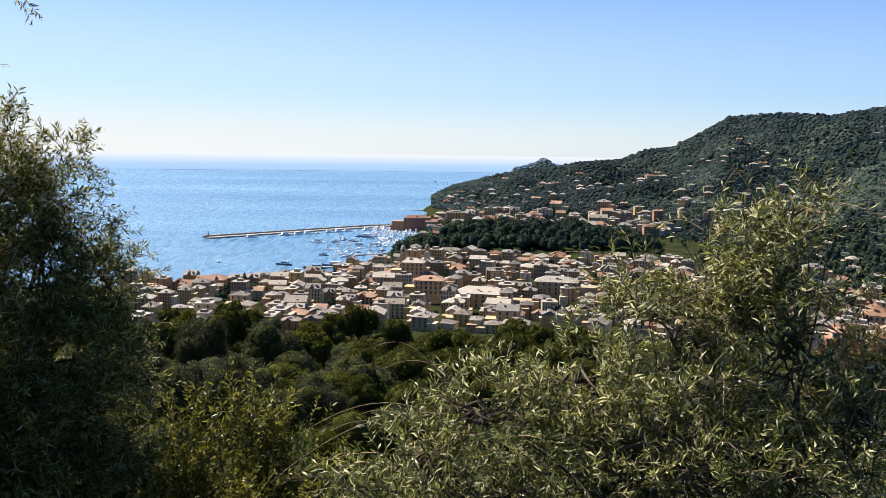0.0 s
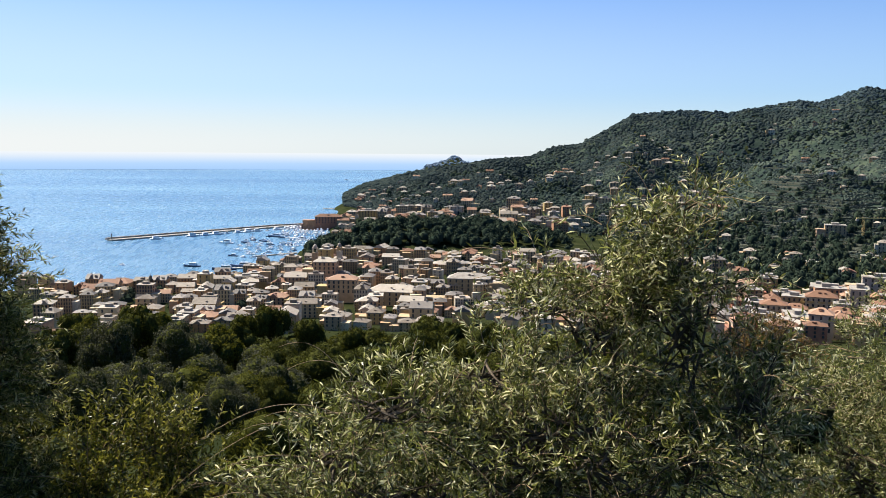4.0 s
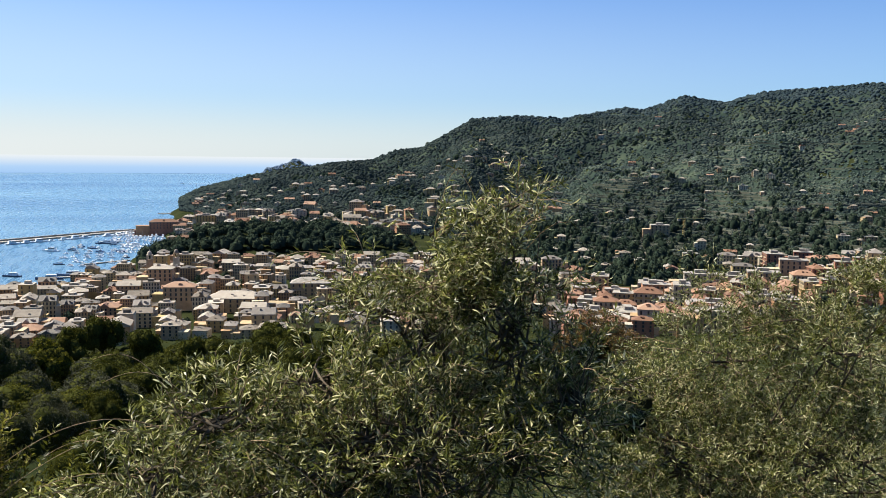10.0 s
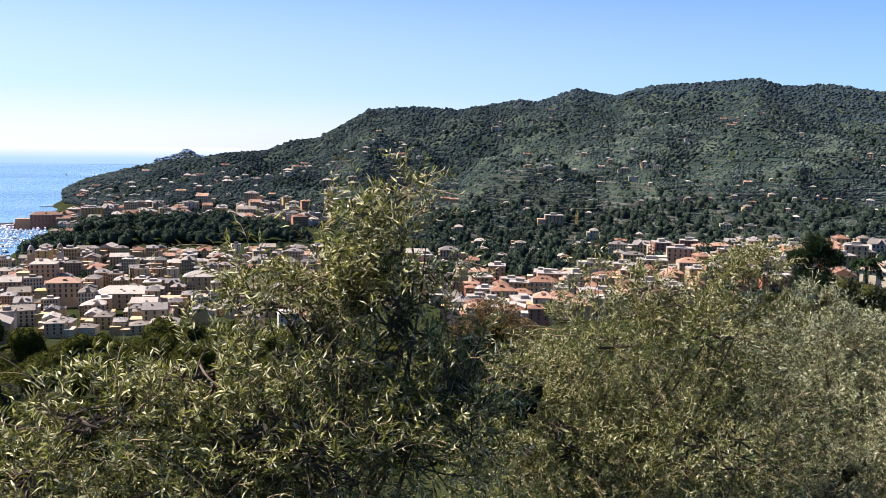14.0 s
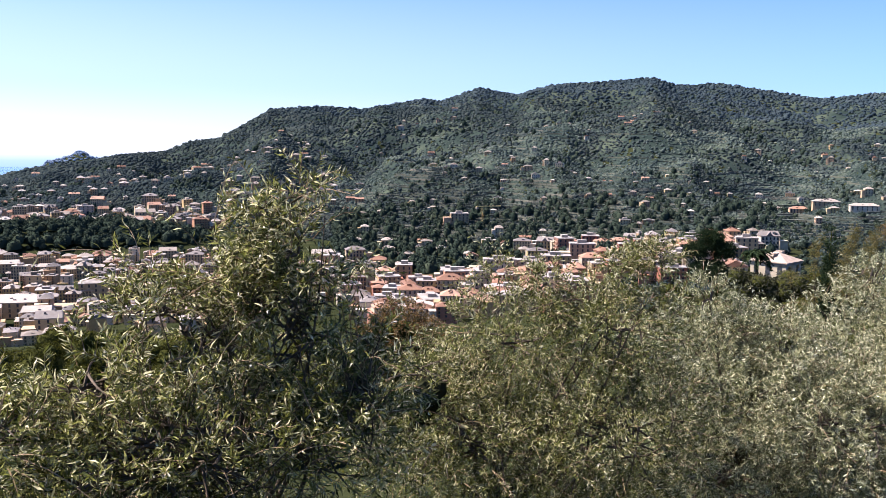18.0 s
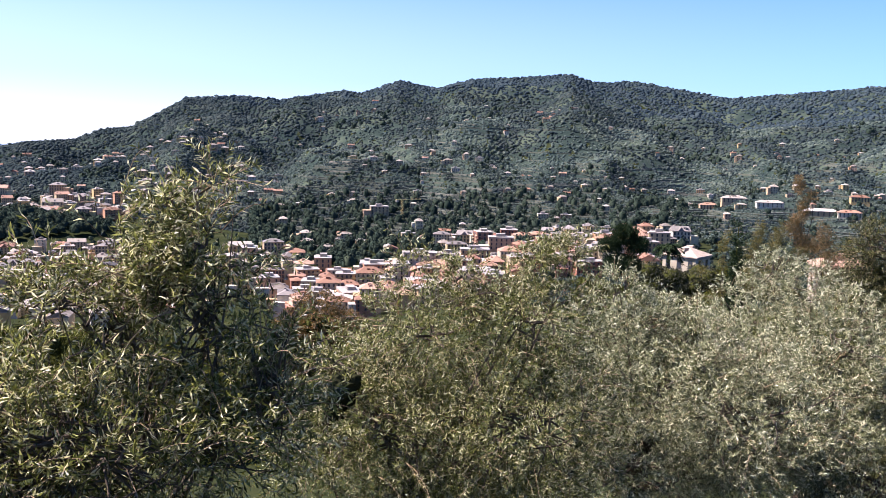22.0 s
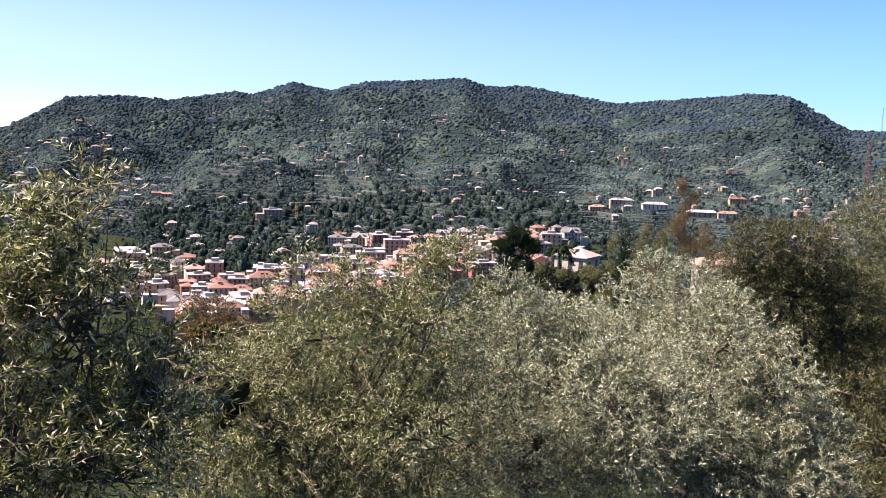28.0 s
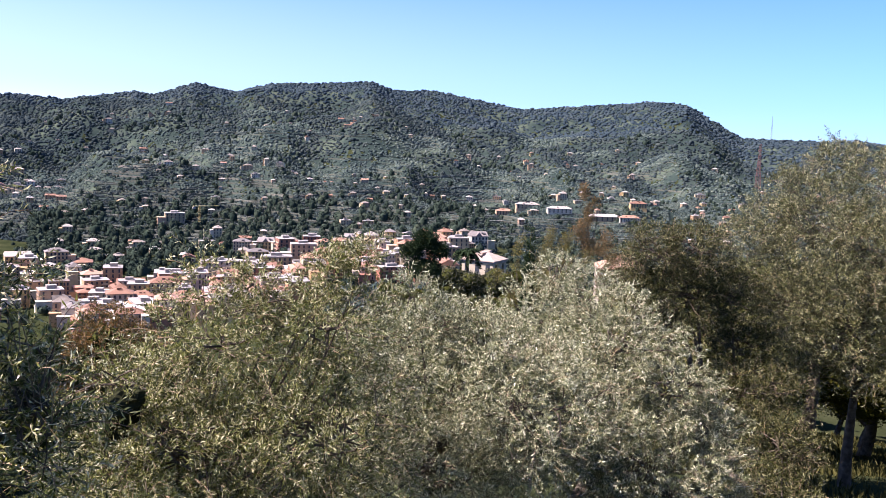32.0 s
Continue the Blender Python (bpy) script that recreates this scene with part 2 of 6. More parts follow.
M_NAVY = surface("dark_hull_paint", [(0.3, (0.03, 0.04, 0.07)), (0.7, (0.08, 0.10, 0.15))], 0.5, 0.25, 0, vary="object", pick=0.5)
M_METAL = surface("grey_steel", [(0.3, (0.25, 0.25, 0.26)), (0.7, (0.4, 0.4, 0.41))], 2, 0.5, 0, metal=0.6)
M_RUST = surface("red_steel_paint", [(0.3, (0.13, 0.060, 0.050)), (0.7, (0.20, 0.095, 0.078))], 2, 0.6, 0)


def water_material():
    m = bpy.data.materials.new("sea_water")
    m.use_nodes = True
    nt = m.node_tree
    p = nt.nodes["Principled BSDF"]
    p.inputs["Roughness"].default_value = 0.12
    p.inputs["IOR"].default_value = 1.33
    geo = nt.nodes.new("ShaderNodeNewGeometry")
    big = nt.nodes.new("ShaderNodeTexNoise")
    big.inputs["Scale"].default_value = 0.0022
    big.inputs["Detail"].default_value = 7
    mp = nt.nodes.new("ShaderNodeMapping")
    mp.inputs["Scale"].default_value = (0.35, 1.2, 1.0)
    nt.links.new(geo.outputs["Position"], mp.inputs["Vector"])
    nt.links.new(mp.outputs[0], big.inputs["Vector"])
    cr = ramp_node(nt, [(0.3, (0.050, 0.130, 0.225)), (0.55, (0.078, 0.178, 0.275)), (0.75, (0.120, 0.235, 0.320))])
    nt.links.new(big.outputs["Fac"], cr.inputs[0])
    nt.links.new(cr.outputs[0], p.inputs["Base Color"])
    rip = nt.nodes.new("ShaderNodeTexNoise")
    rip.inputs["Scale"].default_value = 1.0
    rip.inputs["Detail"].default_value = 4
    mp2 = nt.nodes.new("ShaderNodeMapping")
    mp2.inputs["Scale"].default_value = (0.16, 0.02, 1.0)
    nt.links.new(geo.outputs["Position"], mp2.inputs["Vector"])
    nt.links.new(mp2.outputs[0], rip.inputs["Vector"])
    rr = ramp_node(nt, [(0.42, (0.16, 0.16, 0.16)), (0.66, (0.62, 0.62, 0.62))])
    nt.links.new(rip.outputs["Fac"], rr.inputs[0])
    nt.links.new(rr.outputs[0], p.inputs["Roughness"])
    wav = nt.nodes.new("ShaderNodeTexNoise")
    wav.inputs["Scale"].default_value = 0.3
    wav.inputs["Detail"].default_value = 6
    nt.links.new(geo.outputs["Position"], wav.inputs["Vector"])
    b = nt.nodes.new("ShaderNodeBump")
    b.inputs["Strength"].default_value = 1.0
    b.inputs["Distance"].default_value = 2.0
    nt.links.new(wav.outputs["Fac"], b.inputs["Height"])
    nt.links.new(b.outputs[0], p.inputs["Normal"])
    return m


M_SEA = water_material()


def haze_material():
    """The sea's last miles as a glowing band: haze painted pale over blue water, lighter towards the horizon."""
    m = bpy.data.materials.new("painted_sea_haze")
    m.use_nodes = True
    nt = m.node_tree
    nt.nodes.remove(nt.nodes["Principled BSDF"])
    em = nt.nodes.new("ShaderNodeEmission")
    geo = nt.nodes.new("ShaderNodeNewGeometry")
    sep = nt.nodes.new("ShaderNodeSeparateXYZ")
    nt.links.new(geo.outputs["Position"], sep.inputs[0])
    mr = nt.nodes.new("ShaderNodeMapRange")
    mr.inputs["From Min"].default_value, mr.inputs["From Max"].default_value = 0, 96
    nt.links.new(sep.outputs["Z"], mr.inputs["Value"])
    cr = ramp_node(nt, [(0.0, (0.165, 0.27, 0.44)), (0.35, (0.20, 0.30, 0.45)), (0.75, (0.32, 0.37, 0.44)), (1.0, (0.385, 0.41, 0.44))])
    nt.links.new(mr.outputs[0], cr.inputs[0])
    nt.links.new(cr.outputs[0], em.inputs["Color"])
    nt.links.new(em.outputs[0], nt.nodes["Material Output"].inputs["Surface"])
    return m


M_HAZE = haze_material()


# ---- mesh helpers ----
def mesh_np(name, verts, faces, mat, smooth=False):
    """A mesh from arrays: verts (n, 3), faces (m, k)."""
    verts, faces = np.asarray(verts, np.float32), np.asarray(faces, np.int32)
    me = bpy.data.meshes.new(name)
    k = faces.shape[1]
    me.vertices.add(len(verts))
    me.vertices.foreach_set("co", verts.ravel())
    me.loops.add(faces.size)
    me.loops.foreach_set("vertex_index", faces.ravel())
    me.polygons.add(len(faces))
    me.polygons.foreach_set("loop_start", np.arange(0, faces.size, k, dtype=np.int32))
    me.polygons.foreach_set("use_smooth", np.full(len(faces), smooth))
    me.update(calc_edges=True)
    me.materials.append(mat)
    return me


def mesh_bm(name, bm, mat, smooth=False):
    me = bpy.data.meshes.new(name)
    bm.to_mesh(me)
    bm.free()
    me.materials.append(mat)
    if smooth:
        me.polygons.foreach_set("use_smooth", np.full(len(me.polygons), True))
    return me


def part(name, data, parent, label="", m=None):
    ob = new(name, data)
    ob.parent = parent
    if m is not None:
        ob.matrix_basis = m
    return tagged(ob, label)


def thing(name, label, category, group="", m=None, kind=""):
    ob = tagged(new(name), label, category, group, kind)
    ob.empty_display_size = 0.1
    if m is not None:
        ob.matrix_basis = m
    return ob


def add_box(bm, x0, y0, z0, x1, y1, z1):
    vs = [bm.verts.new(c) for c in ((x0, y0, z0), (x1, y0, z0), (x1, y1, z0), (x0, y1, z0), (x0, y0, z1), (x1, y0, z1), (x1, y1, z1), (x0, y1, z1))]
    for f in ((0, 3, 2, 1), (4, 5, 6, 7), (0, 1, 5, 4), (1, 2, 6, 5), (2, 3, 7, 6), (3, 0, 4, 7)):
        bm.faces.new([vs[i] for i in f])
    return vs


def box_mesh(name, mat, *c, bevel=0.0):
    bm = bmesh.new()
    add_box(bm, *c)
    if bevel:
        bmesh.ops.bevel(bm, geom=bm.edges[:], offset=bevel, segments=1, affect="EDGES")
    return mesh_bm(name, bm, mat)


def tubes(lines, radii, k=5):
    """Verts and quads of tubes along polylines: lines (n, m, 3), radii (n, m)."""
    lines, radii = np.asarray(lines, float), np.asarray(radii, float)
    n, m, _ = lines.shape
    tan = np.gradient(lines, axis=1)
    tan /= np.linalg.norm(tan, axis=2, keepdims=True) + 1e-9
    ref = np.where(np.abs(tan[:, :1, 2:3]) < 0.9, np.array([0, 0, 1.0]), np.array([1.0, 0, 0]))
    a = np.cross(tan, np.broadcast_to(ref, tan.shape))
    a /= np.linalg.norm(a, axis=2, keepdims=True) + 1e-9
    b = np.cross(tan, a)
    th = np.linspace(0, 2 * np.pi, k, endpoint=False)
    ring = a[:, :, None] * np.cos(th)[:, None] + b[:, :, None] * np.sin(th)[:, None]
    v = (lines[:, :, None] + ring * radii[:, :, None, None]).reshape(-1, 3)
    i, j, s = np.meshgrid(np.arange(n), np.arange(m - 1), np.arange(k), indexing="ij")
    base, nxt = (i * m + j) * k, (s + 1) % k
    f = np.stack([base + s, base + nxt, base + k + nxt, base + k + s], -1).reshape(-1, 4)
    return v, f


def join_np(*pairs):
    vs, fs, o = [], [], 0
    for v, f in pairs:
        vs.append(v), fs.append(f + o)
        o += len(v)
    return np.concatenate(vs), np.concatenate(fs)


def unit(v):
    return v / (np.linalg.norm(v, axis=-1, keepdims=True) + 1e-9)


# ---- the ground ----
# Skyline of the mountain: bearing, height above eye level, both in degrees, and how far the crest is.
CREST = ((-0.9, -3.4, 2180), (-0.8, -2.95, 2200), (0.0, -2.5, 2230), (1.7, -2.05, 2280), (3.5, -1.57, 2330), (6.1, -1.24, 2400), (9.0, -0.65, 2450),
         (11.5, -0.45, 2500), (13.2, 0.22, 2550), (14.7, 0.40, 2600), (16.5, 1.35, 2650), (18.0, 2.28, 2700), (20.9, 2.51, 2750),
         (23.8, 2.37, 2850), (27.8, 3.04, 2950), (28.9, 2.94, 2950), (31.4, 3.78, 3000), (33.9, 3.36, 3050), (36.0, 3.99, 3100),
         (42.5, 4.43, 3150), (43.9, 3.92, 3400), (46.5, 4.05, 3600), (52.2, 3.04, 3700), (56.0, 3.36, 3700), (60.4, 3.76, 3700),
         (62.6, 3.65, 3700), (64.3, 2.61, 3800), (66.2, 1.6, 3900), (70.0, 1.6, 4000), (76.0, 1.4, 4000), (95.0, 3.0, 4000))
C_AZ, C_EL, C_R = (np.array(c, float) for c in zip(*CREST))
# The coast, from the east round the harbour to the cape.
COAST = np.array(((-4900, 300), (-900, 560), (-420, 690), (-248, 738), (-184, 726), (-150, 745), (-118, 792), (-92, 855), (-66, 930), (-62, 1016),
                  (-50, 1110), (-30, 1180), (-34, 1270), (-52, 1335), (-75, 1352), (-55, 1400), (-38, 1500), (-28, 1660), (-40, 1740),
                  (-24, 1900), (-31, 2170), (-10, 2290), (120, 2600), (280, 4000), (330, 4990), (-4900, 4990)), float)
NEAR_R = np.array((0, 3, 6, 10, 20, 50, 100, 200, 350, 500, 570, 5000), float)
NEAR_L = np.array((1.7, 3.1, 4.6, 6.3, 9.4, 17.6, 31.0, 53, 83, 106, 110, 112), float)
NEAR_RT = np.array((1.7, 2.5, 3.3, 4.5, 6.6, 14, 24, 37, 60, 82, 86, 86), float)


# The shoulder: bearing, height in degrees, distance.
SHOULDER = ((42.5, 4.43, 3150), (44.2, 3.2, 3000), (45.6, 2.2, 2850), (48.9, 1.15, 2600), (51.5, 0.1, 2300), (55.0, -1.0, 2000), (62, -2.6, 1600))
S_AZ, S_EL, S_R = (np.array(c, float) for c in zip(*SHOULDER))
FOLDS = ((0.0071, 0.0032, 0.4), (-0.0048, 0.0083, 1.9), (0.0122, -0.0051, 4.1), (0.0031, 0.0149, 2.2), (0.0185, 0.0118, 0.9), (-0.0211, 0.0142, 3.3), (0.031, -0.022, 5.0))


def folds(x, y):
    """Gullies and spurs, about -1 to 1: soft waves, and sharp-backed spurs that run down the slope."""
    wx, wy = x + 60 * np.sin(y * 0.006), y + 60 * np.sin(x * 0.005 + 1)
    soft = sum(np.sin(wx * a + wy * b + c) * w for (a, b, c), w in zip(FOLDS, (0.26, 0.24, 0.16, 0.12, 0.08, 0.06, 0.04)))
    az, r = np.degrees(np.arctan2(x, y)), np.hypot(x, y)
    bent = az + 1.3 * np.sin(r * 0.0042 + az * 0.2) + 0.6 * np.sin(r * 0.0101 + az * 0.5 + 1.0)
    spur = 0.55 * (0.62 - np.abs(np.sin(np.radians(bent * 19 + r * 0.02)))) + 0.30 * (0.62 - np.abs(np.sin(np.radians(bent * 43 - r * 0.03 + 40))))
    return soft + 0.8 * spur


def sea_side(x, y):
    """Signed distance to the coast: positive in the sea."""
    p = np.stack([x, y], -1)
    best, inside = np.full(x.shape, 1e9), np.zeros(x.shape, bool)
    for a, b in zip(COAST, np.roll(COAST, -1, 0)):
        d = b - a
        t = np.clip(((p - a) @ d) / (d @ d), 0, 1)
        best = np.minimum(best, np.linalg.norm(p - a - t[..., None] * d, axis=-1))
        cross = ((a[1] > y) != (b[1] > y)) & (x < (b[0] - a[0]) * (y - a[1]) / (b[1] - a[1] + 1e-12) + a[0])
        inside ^= cross
    return np.where(inside, best, -best)


def smooth(a, b, x):
    t = np.clip((x - a) / (b - a), 0, 1)
    return t * t * (3 - 2 * t)


def ground_z(x, y):
    x, y = np.asarray(x, float), np.asarray(y, float)
    r, az = np.hypot(x, y), np.degrees(np.arctan2(x, y))
    side = smooth(22, 50, az)
    drop = (1 - side) * np.interp(r, NEAR_R, NEAR_L) + side * np.interp(r, NEAR_R, NEAR_RT)
    z = EYE_Z - drop
    # the mountain
    rr = np.interp(az, C_AZ, C_R)
    zr = EYE_Z + rr * np.tan(np.radians(np.interp(az, C_AZ, C_EL)))
    foot = np.interp(az, (-0.9, 4, 14, 25, 45, 70), (1900, 1400, 1250, 960, 900, 900))
    u = np.clip((r - foot) / (rr - foot), 0, 1)
    bend = np.interp(az, (0, 42.5, 47, 95), (1.12, 1.12, 1.7, 1.7))
    up = (zr - z) * u ** bend + folds(x, y) * 52 * smooth(0, 6, az) * smooth(0, 0.3, u) * smooth(1.0, 0.8, u)
    base = z
    z = z + np.where(az > -0.95, up, 0) - np.clip(r - rr, 0, 900) * 0.25 * (az > -0.95)
    # the nearer shoulder that comes down in front of the far bowl
    r2 = np.interp(az, S_AZ, S_R)
    z2 = EYE_Z + r2 * np.tan(np.radians(np.interp(az, S_AZ, S_EL)))
    u2 = np.clip((r - foot) / (r2 - foot), 0, 1)
    near = base + (z2 - base) * u2 ** 1.12 + folds(x, y) * 52 * smooth(0, 0.3, u2) * smooth(1.0, 0.8, u2) - np.clip(r - r2, 0, 900) * 0.45
    z = np.where((az > 42.5) & (az < 62), np.maximum(z, near), z)
    # the wooded knoll behind the old town and the far cape
    z = z + 20 * np.exp(-((x - 100) / 120) ** 4 - ((y - 1010) / 75) ** 2)
    z = np.where((np.abs(az) > 100), EYE_Z - 1.7 + 0.22 * r * smooth(100, 150, np.abs(az)) * (r < 900) + 0.22 * 900 * (r >= 900) * smooth(100, 150, np.abs(az)), z)
    sd = sea_side(x, y)
    z = np.where(sd > -60, np.minimum(z, 2.6 + np.clip(-sd, 0, 60) * np.where(r > 1480, 0.55, 0.1)), z)
    z = np.where(sd > 0, -np.clip(sd * 0.6, 0.6, 6.0), z)
    cape = 50 * np.exp(-((x - 482) / 52) ** 2 - ((y - 4330) / 220) ** 2) + 54 * np.exp(-((x - 560) / 95) ** 4 - ((y - 4400) / 240) ** 2) + 46 * np.exp(-((x - 395) / 60) ** 4 - ((y - 4350) / 200) ** 2) - 6
    z = np.where((y > 3700) & (x > 150) & (x < 760), np.maximum(z, cape), z)
    return z


def gz(x, y):
    return float(ground_z(np.array([x]), np.array([y]))[0])


def polar(az, r):
    a = radians(az)
    return r * math.sin(a), r * math.cos(a)


az_steps = np.concatenate([np.arange(-180, -36, 4.0), np.arange(-36, 80, 0.3), np.arange(80, 180, 4.0)])
r_steps = np.concatenate([[0.0], np.geomspace(1.0, 500, 70), np.linspace(510, 1500, 90), np.geomspace(1515, 4980, 75)])
AZ, RR = np.meshgrid(np.radians(az_steps), r_steps, indexing="ij")
gx, gy = RR * np.sin(AZ), RR * np.cos(AZ)
gzz = ground_z(gx, gy)
gzz += np.where((RR < 500) & (RR > 3), 0.02 * RR ** 0.6 * (np.sin(gx * 0.9 + 2 * np.sin(gy * 0.31)) + np.sin(gy * 1.3 + gx * 0.4)), 0)
na, nr = AZ.shape
ii, jj = np.meshgrid(np.arange(na), np.arange(nr - 1), indexing="ij")
quads = np.stack([ii * nr + jj, ii * nr + jj + 1, ((ii + 1) % na) * nr + jj + 1, ((ii + 1) % na) * nr + jj], -1).reshape(-1, 4)
ground = tagged(new("ground", mesh_np("ground", np.stack([gx, gy, gzz], -1).reshape(-1, 3), quads, M_GROUND, True)),
                "steep scrubby hillside falling to a valley and mountain", "ground", kind="structure")

# ---- the sea ----
sea_az = np.radians(np.arange(-130, 21, 1.5))
sea_r = np.concatenate([np.geomspace(450, 4907, 40)])
SA, SR = np.meshgrid(sea_az, sea_r, indexing="ij")
n1, n2 = SA.shape
ii, jj = np.meshgrid(np.arange(n1 - 1), np.arange(n2 - 1), indexing="ij")
quads = np.stack([ii * n2 + jj, (ii + 1) * n2 + jj, (ii + 1) * n2 + jj + 1, ii * n2 + jj + 1], -1).reshape(-1, 4)
tagged(new("water", mesh_np("water", np.stack([SR * np.sin(SA), SR * np.cos(SA), 0 * SR], -1).reshape(-1, 3), quads, M_SEA, True)),
       "glittering blue sea with soft wind streaks", "sea", kind="structure")
# past the sheet's edge the hazy last miles stand as a plain self-lit band up to the true horizon
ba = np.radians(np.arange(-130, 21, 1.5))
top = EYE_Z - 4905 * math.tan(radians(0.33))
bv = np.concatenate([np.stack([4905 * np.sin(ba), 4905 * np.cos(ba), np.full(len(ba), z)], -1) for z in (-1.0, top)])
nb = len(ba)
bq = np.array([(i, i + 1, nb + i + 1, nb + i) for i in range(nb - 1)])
tagged(new("backdrop", mesh_np("backdrop", bv, bq, M_HAZE)), "self-lit band of painted pale haze on the far sea below the horizon", "backdrop", kind="structure")

# ---- woods on the slopes ----
def ico(sub):
    bm = bmesh.new()
    bmesh.ops.create_icosphere(bm, subdivisions=sub, radius=1)
    v = np.array([p.co[:] for p in bm.verts])
    f = np.array([[p.index for p in q.verts] for q in bm.faces])
    bm.free()
    return v, f


def clumps(pos, rad, tall, rng, sub=2, rough=0.28, low=-0.35):
    """Rugged crowns: lumpy shells, each one its own island. pos (n, 3) is the foot."""
    v, f = ico(sub)
    keep = v[f].mean(1)[:, 2] > low
    f = f[keep]
    used = np.unique(f)
    back = np.zeros(len(v), int)
    back[used] = np.arange(len(used))
    v, f = v[used], back[f]
    n = len(pos)
    th = rng.uniform(0, 2 * np.pi, n)
    c, s = np.cos(th), np.sin(th)
    vv = np.stack([v[:, 0] * c[:, None] - v[:, 1] * s[:, None], v[:, 0] * s[:, None] + v[:, 1] * c[:, None], np.broadcast_to(v[:, 2], (n, len(v)))], -1)
    vv = vv * (1 + rng.normal(0, rough, (n, len(v), 1)).clip(-0.55, 0.6))
    vv = vv * np.stack([rad * rng.uniform(0.8, 1.2, n), rad * rng.uniform(0.8, 1.2, n), tall * 0.5], -1)[:, None]
    vv[..., 2] += (tall * 0.42)[:, None]
    vv += pos[:, None]
    ff = f[None] + (np.arange(n) * len(v))[:, None, None]
    return vv.reshape(-1, 3), ff.reshape(-1, 3)


def sprays(at, out, rng, length, width, loose=0.45):
    """Flat sprays of leaves that lie along a crown's surface: at (n, 3), out (n, 3) points outwards."""
    out = unit(out + rng.normal(0, loose, out.shape))
    along = unit(np.cross(out, unit(rng.normal(0, 1, out.shape))))
    side = np.cross(out, along)
    v = np.stack([at - along * length * 0.5, at + side * width * 0.5 + out * width * 0.1, at + along * length * 0.5, at - side * width * 0.5 + out * width * 0.1], 1)
    return v.reshape(-1, 3), np.arange(len(at) * 4).reshape(-1, 4)


def leafy(name, label, pos, rad, tall, mat, rng, per=24, spray=0.45, category="woods", sub=1):
    """Crowns far off: a rugged core under a cloud of sprays."""
    n = len(pos)
    v, f = clumps(pos, rad * 0.86, tall * 0.92, rng, sub, 0.12)
    core = tagged(new(name, mesh_np(name, v, f, mat, True)), label, category, kind="stuff")
    d = unit(rng.normal(0, 1, (n, per, 3)))
    d[..., 2] = np.where(d[..., 2] < -0.35, -d[..., 2], d[..., 2])
    at = pos[:, None] + d * rng.uniform(0.8, 1.06, (n, per, 1)) * np.stack([rad, rad, tall * 0.5], -1)[:, None]
    at[..., 2] += (tall * 0.42)[:, None]
    ln = np.repeat(rad * spray, per)[:, None] * rng.uniform(0.6, 1.4, (n * per, 1))
    v, f = sprays(at.reshape(-1, 3), d.reshape(-1, 3), rng, ln, ln * 0.8)
    ob = new(name + "_sprays", mesh_np(name + "_sprays", v, f, mat))
    ob.parent = core
    tagged(ob, kind="stuff")


rng = np.random.default_rng(7)


def slope_points(n, az0, az1, lo, hi, power=1.0):
    """Points on the mountain between the shares lo and hi of the way from its foot to its crest."""
    az = rng.uniform(az0, az1, n)
    u = lo + (hi - lo) * rng.uniform(0, 1, n) ** power
    rr = np.interp(az, C_AZ, C_R)
    foot = np.interp(az, (-0.9, 4, 14, 25, 45, 70), (1700, 1330, 1200, 940, 880, 860))
    r = foot * (rr / foot) ** u
    a = np.radians(az)
    x, y = r * np.sin(a), r * np.cos(a)
    return x, y, ground_z(x, y), r, az, u


# the canopy: a rough leafy sheet over the whole slope, under larger single crowns
def kinds_of_wood(x, y, az, u):
    """Where olive terraces hold the lower slopes and dark woods the heights and gullies."""
    band = np.sin(x * 0.006 + 1.2) + np.sin(y * 0.005 + x * 0.003) + np.sin(x * 0.019 - y * 0.013) * 0.7
    copse = np.sin(x * 0.013 + 2.0 * np.sin(y * 0.009)) + np.sin(y * 0.021 - x * 0.008 + 1.7) + 0.8 * np.sin(x * 0.037 + y * 0.029)
    return (u < 0.66 + 0.07 * band) & (az > 12) & (copse < 1.0 - 0.9 * smooth(0.35, 0.7, u) - 1.2 * smooth(36, 14, az)) & ~((az < 38) & (u < 0.2))


ca = np.arange(-0.72, 77, 0.3)
cu = np.linspace(0, 1.0, 200)
CA, CU = np.meshgrid(ca, cu, indexing="ij")
CA = CA + rng.uniform(-0.06, 0.06, CA.shape)
rr = np.interp(CA, C_AZ, C_R)
foot = np.interp(CA, (-0.9, 4, 14, 25, 45, 70), (1700, 1330, 1200, 940, 880, 860))
CR = foot * (rr / foot) ** (CU + rng.uniform(-0.001, 0.001, CU.shape))
cx, cy = CR * np.sin(np.radians(CA)), CR * np.cos(np.radians(CA))
lump = np.sin(cx * 0.10 + np.sin(cy * 0.06) * 2) * np.sin(cy * 0.05 + np.sin(cx * 0.05) * 2)
cz = ground_z(cx, cy)
wet = cz < 1.5
cz = cz + np.where(wet, -4, CR * (0.0003 + 0.0002 * lump + rng.normal(0, 0.00018, CR.shape)))
n1, n2 = CA.shape
ii, jj = np.meshgrid(np.arange(n1 - 1), np.arange(n2 - 1), indexing="ij")
quads = np.stack([ii * n2 + jj, ii * n2 + jj + 1, (ii + 1) * n2 + jj + 1, (ii + 1) * n2 + jj], -1).reshape(-1, 4)
cv = np.stack([cx, cy, cz], -1).reshape(-1, 3)
tagged(new("undergrowth", mesh_np("undergrowth", cv, quads, M_UNDER, True)), "undergrowth beneath the mountain's trees, gap shade in its colour", "woods", kind="stuff")
x, y, z, r, az, u = slope_points(140000, -0.7, 76, 0.0, 1.0)
ok = z > 2
